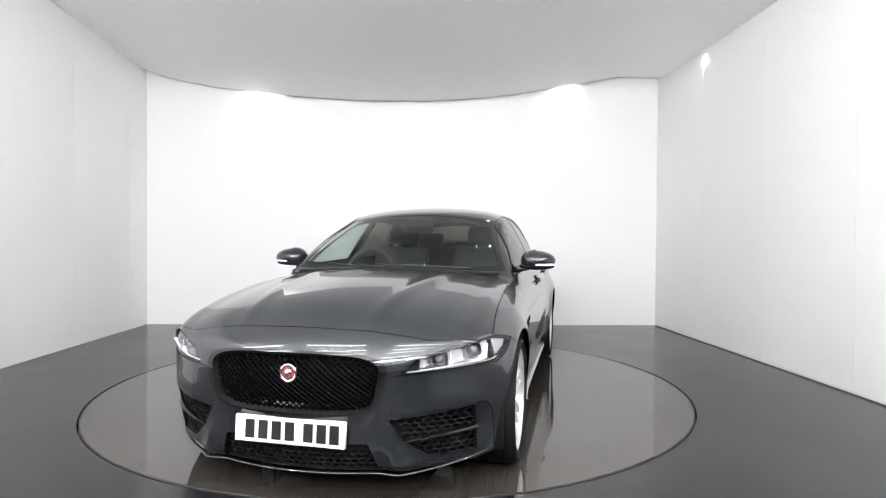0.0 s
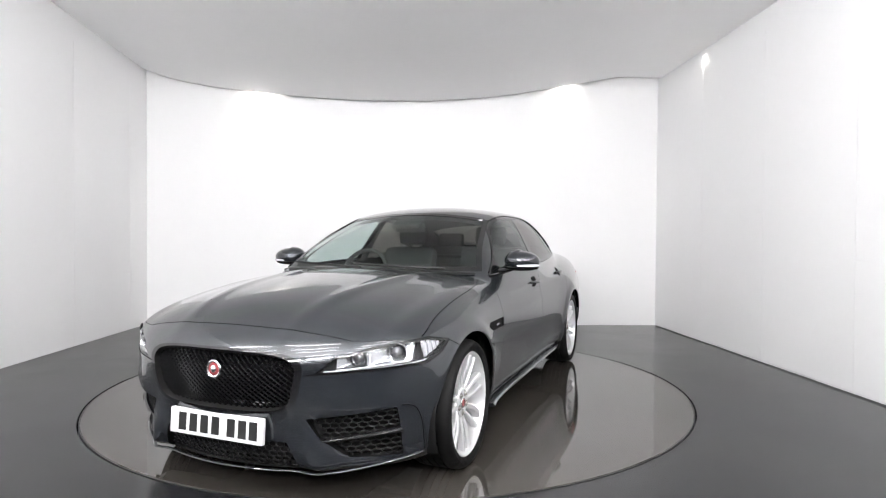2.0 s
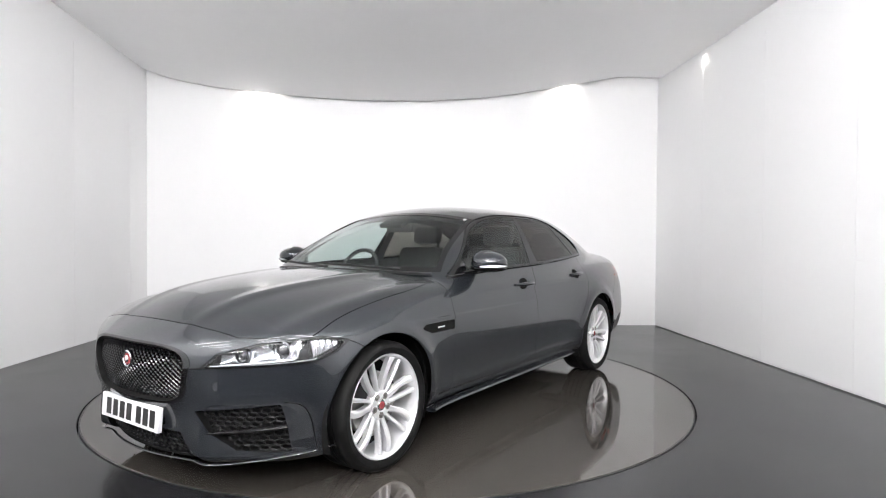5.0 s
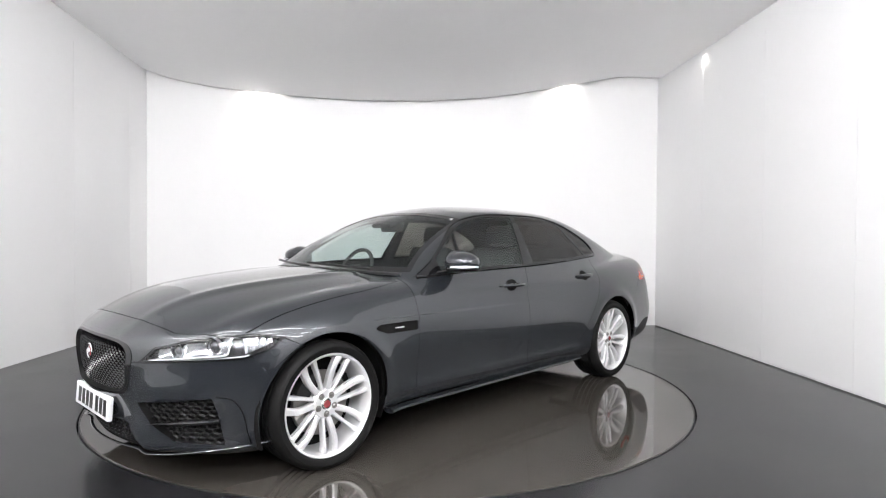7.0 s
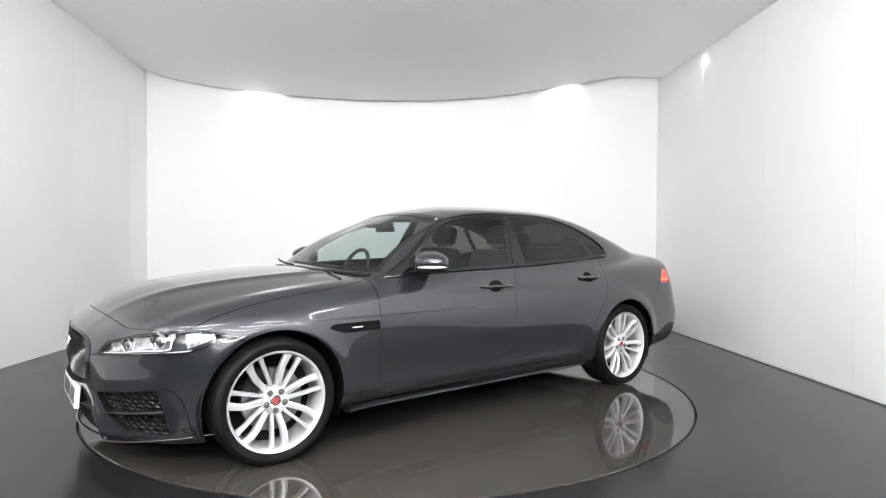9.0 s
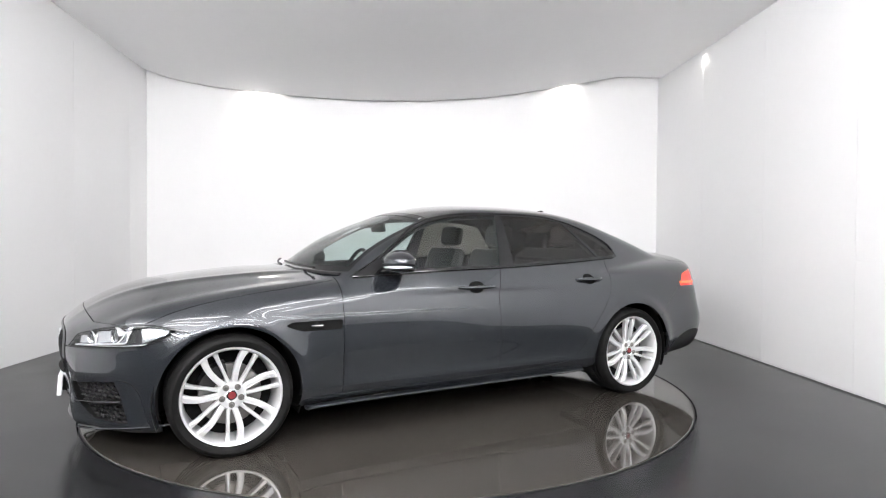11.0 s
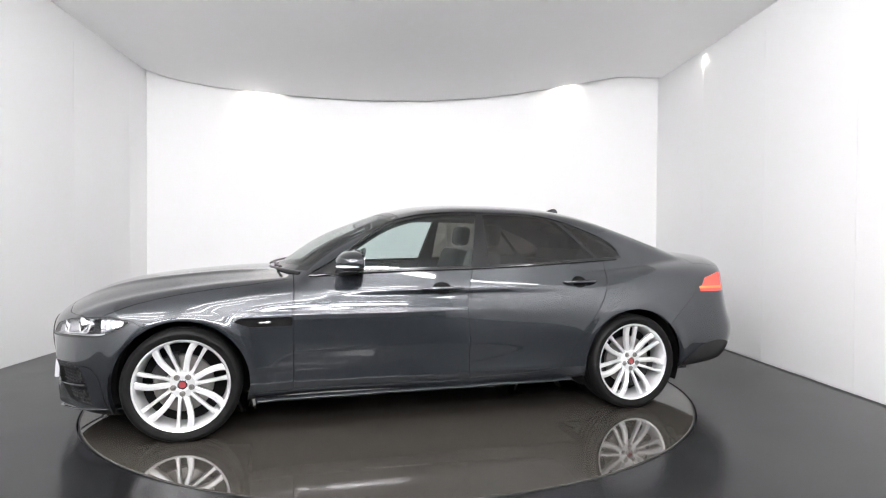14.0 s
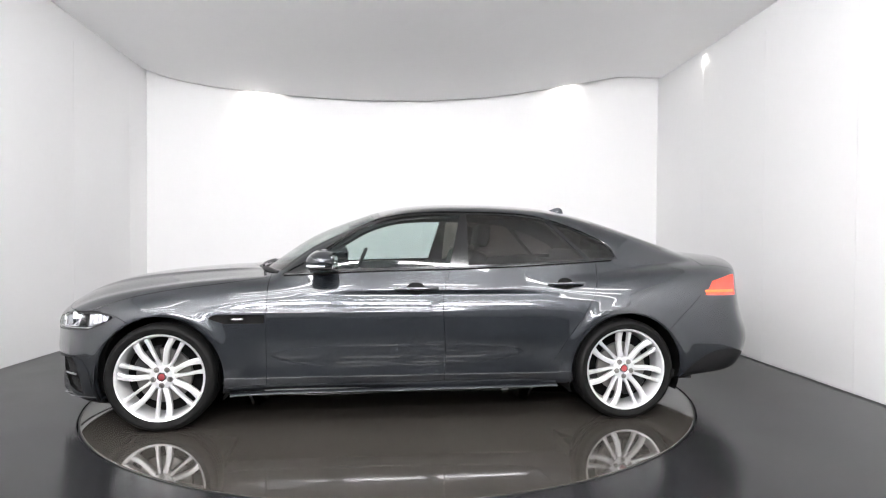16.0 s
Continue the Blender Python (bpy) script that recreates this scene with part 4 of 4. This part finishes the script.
def mirror(car, sgn):
    e = new("door_mirror")
    e.parent = car
    bm = bmesh.new()
    ball(bm, (0, 0, 0), (0.098, 0.122, 0.070), 28)
    for v in bm.verts:
        x, y, z = v.co
        v.co.x = -0.060 + 0.02 * z / 0.07 if x < -0.060 else x * (1.15 if x > 0 else 1.0)
        v.co.z = max(z, -0.030) * (1.0 + 0.12 * (y < 0))
        v.co.y = y * (1.0 + 0.10 * math.copysign(min(1, abs(y) * 9), y))
    cen = Matrix.Translation((0.495, 0.925 * sgn, 1.046)) @ Matrix.Rotation(radians(-8) * sgn, 4, "Z")
    flip = Matrix.Diagonal((1, sgn, 1, 1))
    bmesh.ops.transform(bm, matrix=cen @ flip, verts=bm.verts)
    part("cap", bm, PAINT, e, "dark grey mirror cap")
    bm = bmesh.new()
    ball(bm, (0.0, 0, -0.040), (0.104, 0.126, 0.026), 24)
    for v in bm.verts:
        v.co.x = max(v.co.x, -0.062)
    bmesh.ops.transform(bm, matrix=cen @ flip, verts=bm.verts)
    part("lower_shell", bm, BLACK, e, "gloss black lower shell")
    bm = bmesh.new()
    pts = [(0.108 * math.cos(a), 0.131 * math.sin(a), -0.028 + 0.003 * math.sin(a)) for a in [radians(8 + 7 * k) for k in range(15)]]
    tube(bm, pts, lambda u: 0.0085 * (0.35 + 0.65 * math.sin(math.pi * min(1, u * 0.9 + 0.1))), 8)
    bmesh.ops.transform(bm, matrix=cen @ flip, verts=bm.verts)
    part("indicator", bm, CLEARWHITE, e, "clear indicator strip")
    bm = bmesh.new()
    box(bm, -0.066, -0.061, -0.085, 0.085, -0.028, 0.030, 0.002)
    bmesh.ops.transform(bm, matrix=cen @ flip, verts=bm.verts)
    part("mirror_glass", bm, CHROME, e)
    bm = bmesh.new()
    tube(bm, [(0.565, 0.77 * sgn, 0.975), (0.555, 0.83 * sgn, 0.985), (0.53, 0.89 * sgn, 1.0), (0.50, 0.94 * sgn, 1.012)], lambda u: 0.040 - 0.012 * u, 12, 0.45)
    part("stalk", bm, BLACK, e, "gloss black stalk")
    bm = bmesh.new()
    box(bm, 0.48, 0.60, 0.785 * sgn - 0.03, 0.785 * sgn + 0.03, 0.925, 0.975, 0.012)
    part("foot", bm, BLACK, e)
    return e


def handle(car, x0, x1, z, sgn):
    e = new("door_handle")
    e.parent = car
    xm = (x0 + x1) / 2
    y = float(side_y(xm, z))
    # near-black pad on the door, standing for the shade of the finger hollow
    bm = bmesh.new()
    ball(bm, (xm + 0.005, y - 0.004, z), (0.062, 0.009, 0.040), 24)
    lean = (float(side_y(xm, z + 0.03)) - float(side_y(xm, z - 0.03))) / 0.06
    for v in bm.verts:
        v.co.y = (v.co.y + lean * (v.co.z - z)) * sgn
    part("hollow_shade", bm, SEAL, e, "dark pad standing for the shaded finger hollow")
    bm = bmesh.new()
    pts = []
    for i in range(13):
        u = i / 12
        x = x0 + (x1 - x0) * u
        bow = math.sin(math.pi * u) ** 0.5 if 0 < u < 1 else 0
        pts.append((x, (float(side_y(x, z)) + 0.004 + 0.026 * bow) * sgn, z + 0.004 * (u - 0.5)))
    tube(bm, pts, lambda u: 0.0135 * (0.55 + 0.45 * math.sin(math.pi * u) ** 0.5), 10, 0.8, (0, 1, 0))
    part("grip", bm, PAINT, e, "body-coloured grip")
    return e


def seat(car, x, y, rear=False):
    e = new("seat")
    e.parent = car
    bm = bmesh.new()
    w = 0.25 if not rear else 0.62
    box(bm, x - 0.25, x + 0.27, y - w, y + w, 0.42, 0.56, 0.05)
    part("cushion", bm, LEATHER, e)
    bm = bmesh.new()
    box(bm, -0.07, 0.07, y - w, y + w, 0.0, 0.62, 0.055, Matrix.Translation((x - 0.24, 0, 0.52)) @ Matrix.Rotation(radians(-18), 4, "Y"))
    part("backrest", bm, LEATHER, e)
    for yy in ((y,) if not rear else (y - 0.36, y + 0.36)):
        bm = bmesh.new()
        box(bm, -0.05, 0.05, yy - 0.14, yy + 0.14, 0.0, 0.17, 0.045, Matrix.Translation((x - 0.455, 0, 1.135 if not rear else 1.09)) @ Matrix.Rotation(radians(-10), 4, "Y"))
        hr = part("headrest", bm, LEATHER, e)
        bm = bmesh.new()
        for s in (-0.06, 0.06):
            tube(bm, [(x - 0.45, yy + s, 1.16), (x - 0.425, yy + s, 1.06)], 0.006, 8)
        part("headrest_posts", bm, CHROME, hr)
    return e


def cabin(car):
    bm = bmesh.new()
    box(bm, -2.0, 0.9, -0.80, 0.80, 0.24, 0.30)
    part("cabin_floor", bm, CLOTH, car)
    bm = bmesh.new()
    n = 24
    prof = [(0.98, 0.93), (0.80, 0.955), (0.62, 0.955), (0.52, 0.93), (0.50, 0.85), (0.56, 0.62), (0.90, 0.5)]
    rows = [[bm.verts.new((x - 0.16 * (k / n * 2 - 1) ** 2, -0.72 + 1.44 * k / n, z + (0.02 * bell(k / n - 0.26, 0.1) if 0 < i < 4 else 0))) for i, (x, z) in enumerate(prof)] for k in range(n + 1)]
    for a, b in zip(rows, rows[1:]):
        for i in range(len(prof) - 1):
            bm.faces.new((a[i], a[i + 1], b[i + 1], b[i]))
    part("dashboard", bm, LEATHER, car, "black dashboard")
    # steering wheel on the right-hand side
    sw = new("steering_wheel")
    sw.parent = car
    m = Matrix.Translation((0.33, -0.37, 0.93)) @ Matrix.Rotation(radians(-24), 4, "Y")
    bm = bmesh.new()
    lathe(bm, [(0.185 + 0.016 * math.cos(a), 0.016 * math.sin(a)) for a in [math.tau * k / 10 for k in range(10)]], 48, "x", closed=True)
    bmesh.ops.transform(bm, matrix=m, verts=bm.verts)
    part("steering_rim", bm, LEATHER, sw)
    bm = bmesh.new()
    box(bm, -0.02, 0.03, -0.07, 0.07, -0.06, 0.055, 0.02)
    for a in (math.pi, 0.0, -math.pi / 2):
        tube(bm, [(0.0, 0.05 * math.cos(a), 0.05 * math.sin(a)), (0.0, 0.18 * math.cos(a), 0.18 * math.sin(a))], 0.016, 8)
    bmesh.ops.transform(bm, matrix=m, verts=bm.verts)
    part("steering_boss", bm, SATIN, sw)
    bm = bmesh.new()
    tube(bm, [(0.35, -0.37, 0.92), (0.62, -0.37, 0.80)], 0.035, 12)
    part("steering_column", bm, SATIN, sw)
    seat(car, -0.12, 0.37)
    seat(car, -0.12, -0.37)
    seat(car, -1.05, 0.0, True)
    bm = bmesh.new()
    box(bm, -1.95, -1.30, -0.62, 0.62, 1.0, 1.03, 0.01)
    part("parcel_shelf", bm, CLOTH, car)
    mr = new("rear_view_mirror")
    mr.parent = car
    bm = bmesh.new()
    box(bm, -0.012, 0.012, -0.125, 0.125, -0.035, 0.035, 0.012, Matrix.Translation((0.27, 0.0, 1.275)) @ Matrix.Rotation(radians(8), 4, "Y"))
    part("mirror_body", bm, SATIN, mr)
    bm = bmesh.new()
    box(bm, 0.0, 0.002, -0.115, 0.115, -0.028, 0.028, 0.001, Matrix.Translation((0.256, 0.0, 1.275)) @ Matrix.Rotation(radians(8), 4, "Y"))
    part("mirror_glass", bm, CHROME, mr)
    bm = bmesh.new()
    tube(bm, [(0.27, 0, 1.29), (0.29, 0, 1.33)], 0.012, 8)
    part("mirror_stem", bm, SATIN, mr)


def CAR_EXTRA(car, sk):
    for sgn in (1, -1):
        headlamp(car, sk, sgn)
        mirror(car, sgn)
        handle(car, 0.055, -0.225, 0.872, sgn)
        handle(car, -0.955, -1.205, 0.900, sgn)
        # mesh and blade of the outer intake
        bm = honeycomb(f_intake, 0.44, 0.78, 0.21, 0.45, 0.036, 0.72, 0.03, 0.0040, sgn)
        part("intake_mesh", bm, SATIN, car, "black honeycomb mesh")
        bm = bmesh.new()
        pts = []
        for i in range(14):
            u = i / 13
            y, z = 0.475 + 0.298 * u, 0.300 + 0.034 * u
            pts.append((float(front_x(y, z)) - 0.006, y * sgn, z))
        tube(bm, pts, lambda u: 0.006 + 0.014 * u, 10, 0.8)
        part("intake_blade", bm, BLACK, car, "gloss black horizontal blade")
        # dark rod standing for the shade along the fold beside the outer intake
        bm = bmesh.new()
        fold_z = spline((0.0, 0.452), (0.25, 0.445), (0.5, 0.415), (0.75, 0.33), (1.0, 0.215))
        fold_y = spline((0.0, 0.785), (0.25, 0.812), (0.5, 0.832), (0.75, 0.842), (1.0, 0.838))
        pts = []
        for u in np.linspace(0, 1, 18):
            y, z = float(fold_y(u)), float(fold_z(u))
            pts.append((float(front_x(y, z)) - 0.0015, y * sgn, z))
        tube(bm, pts, 0.0035, 6)
        part("bumper_fold_shade", bm, SEAL, car)
        # bright blade under the sill
        bm = bmesh.new()
        pts = []
        for i in range(26):
            u = i / 25
            x = 1.07 - 2.09 * u
            pts.append((x, (float(side_y(x, 0.27)) - 0.006 - 0.03 * max(0, u - 0.9) / 0.1) * sgn, 0.216 + 0.012 * u))
        tube(bm, pts, 0.036, 12, 0.36)
        part("side_skirt", bm, PAINT, car, "flared side skirt blade")
        # side vent emblem
        bm = bmesh.new()
        box(bm, 0.985, 1.055, 0.0, 0.006, -0.006, 0.006, 0.002)
        for v in bm.verts:
            v.co.y = (v.co.y + float(side_y(v.co.x, 0.688)) + 0.002) * sgn
            v.co.z += 0.688
        part("vent_emblem", bm, CHROME, car, "small silver bar emblem")
        # dark strip under the side windows
        bm = bmesh.new()
        pts = []
        for i in range(40):
            x = 0.76 - 2.2 * i / 39
            z = float(window_low(x)) - 0.002
            pts.append((x, (float(side_y(x, z)) + 0.002) * sgn, z))
        tube(bm, pts, 0.0095, 8, 1.0, (0, 1, 0))
        part("waist_strip", bm, BLACK, car, "gloss black waist strip")
        bm = bmesh.new()
        pts = []
        for i in range(60):
            u = i / 59
            x = 0.74 - 2.21 * u
            z = float(window_high(x)) + 0.002
            pts.append((x, (float(side_y(x, z)) + 0.002) * sgn, z))
        tube(bm, pts, 0.005, 6, 1.0, (0, 1, 0))
        part("window_strip", bm, BLACK, car, "gloss black window strip")
        # tail lamp inner band
        bm = bmesh.new()
        pts = [(x, (float(side_y(x, 0.845)) + 0.0005) * sgn, 0.845) for x in np.linspace(-2.06, -2.30, 10)]
        tube(bm, pts, 0.012, 6, 0.2, (0, 1, 0))
        part("lamp_band", bm, AMBER, car, "orange lamp band")
    bm = lattice(f_grille, -0.42, 0.42, 0.43, 0.69, 0.030, 0.78, 0.030, 0.0034)
    part("grille_mesh", bm, BLACK, car, "gloss black mesh grille")
    bm = honeycomb(f_low_intake, -0.45, 0.45, 0.16, 0.30, 0.036, 0.72, 0.035, 0.0036)
    part("lower_mesh", bm, SATIN, car, "black mesh")
    badge = part("nose_emblem", disc_on_nose(0.0, 0.603, -0.032, [(0.0, 0.010), (0.030, 0.010), (0.036, 0.014), (0.041, 0.010), (0.041, -0.02)]), CHROME, car, "round chrome-ringed red emblem")
    part("emblem_disc", disc_on_nose(0.0, 0.603, -0.032, [(0.0, 0.0125), (0.022, 0.0125), (0.029, 0.0105)]), RED, badge)
    bm = bmesh.new()
    ball(bm, (float(front_x(0, 0.603)) - 0.022, 0, 0.603), (0.006, 0.018, 0.020), 14)
    part("emblem_relief", bm, CHROME, badge)
    # number plate: its characters are plain bars
    m = Matrix.Translation((2.324, 0, 0.345)) @ Matrix.Rotation(radians(-4), 4, "Y")
    bm = bmesh.new()
    box(bm, -0.02, 0.004, -0.263, 0.263, -0.058, 0.058, 0.004, m)
    pl = part("number_plate", bm, WHITE_LINES, car, "white number plate with dark bars")
    for i, yy in enumerate((-0.188, -0.124, -0.060, 0.004, 0.092, 0.154, 0.214)):
        bm = bmesh.new()
        box(bm, 0.004, 0.0055, yy - 0.022, yy + 0.022, -0.040, 0.040, 0.0, m)
        part("plate_bar", bm, INK, pl, smooth=False)
    bm = bmesh.new()
    box(bm, -0.06, -0.019, -0.22, 0.22, -0.035, 0.035, 0.0, m)
    part("plate_bracket", bm, SEAL, pl)
    # splitter
    bm = bmesh.new()
    pts = []
    for i in range(41):
        y = -0.86 + 1.72 * i / 40
        z = 0.158 + 0.05 * max(0, abs(y) - 0.55) / 0.3
        pts.append((float(front_x(abs(y), z + 0.025)) - 0.003, y, z))
    tube(bm, pts, 0.009, 8, 0.5)
    part("splitter", bm, PAINT, car, "thin front splitter lip")
    # fin aerial
    bm = bmesh.new()
    g = bmesh.ops.create_uvsphere(bm, u_segments=20, v_segments=12, radius=1.0)
    for v in bm.verts:
        h = max(0.0, v.co.z)
        v.co = Vector((-1.235 + v.co.x * 0.095 * (1 - 0.25 * h) - 0.055 * h ** 1.3, v.co.y * 0.026 * (1 - 0.6 * h), 1.378 + 0.082 * h - 0.02 * max(0, -v.co.z) - 0.01))
    part("fin_aerial", bm, PAINT, car)
    # wipers and scuttle
    bm = bmesh.new()
    pts = [(1.02 - 0.22 * (k / 12 * 2 - 1) ** 2, -0.70 + 1.4 * k / 12, 0.988 - 0.02 * (k / 12 * 2 - 1) ** 2) for k in range(13)]
    tube(bm, pts, 0.03, 8, 0.4)
    part("scuttle", bm, SATIN, car)
    for y0, y1 in ((0.55, -0.10), (-0.02, -0.62)):
        bm = bmesh.new()
        pts = []
        for k in range(9):
            u = k / 8
            y = y0 + (y1 - y0) * u
            pts.append((1.0 - 0.24 * y * y - 0.045 * u, y, 1.005 + 0.02 * u))
        tube(bm, pts, 0.008, 6)
        part("wiper", bm, SATIN, car)
    bm = bmesh.new()
    box(bm, -0.09, 0.09, -0.11, 0.11, -0.018, 0.018, 0.014, Matrix.Translation((0.30, 0, 1.318)) @ Matrix.Rotation(radians(24), 4, "Y"))
    part("sensor_housing", bm, SATIN, car, "black sensor housing behind the windscreen")
    # small white tax-disc style tab on the screen's upper edge
    bm = bmesh.new()
    box(bm, -0.0015, 0.0015, 0.50, 0.545, -0.012, 0.012, 0.0, Matrix.Translation((0.178, 0, 1.332)) @ Matrix.Rotation(radians(-62), 4, "Y"))
    part("screen_tab", bm, WHITE_LINES, car, "small white tab")
    cabin(car)


# ---- build ----
room()
boards()
strip_lights()
# four fill lamps added out of view to brighten back wall and ceiling
lamp = fill_lamp(-2.1, -6.0, 2.62)
for lx in (-0.7, 0.7, 2.1):
    copy_thing(lamp, pose(lx, -6.0, 2.62))
cove_light(-2.15, 3.225, 3.40, 60, -2.15, 3.26)
cove_light(2.05, 3.36, 3.48, 20, 2.05, 3.40)
cove_light(3.385, 2.16, 3.45, 10, 3.42, 2.16)
table = turntable()
car = make_car()


def motions():
    turn, on_table = (-103.34, -4.378), Vector((0.0189, 0.2394, 0.003))
    car_rows, table_rows = [], []
    for i in range(33):
        t = i * 0.5
        r = pose(0, 0, 0, 0, 0, turn[0] + turn[1] * t)
        car_rows.append((t, r @ Matrix.Translation(on_table)))
        table_rows.append((t, r))
    walk(car, car_rows)
    walk(table, table_rows)


motions()
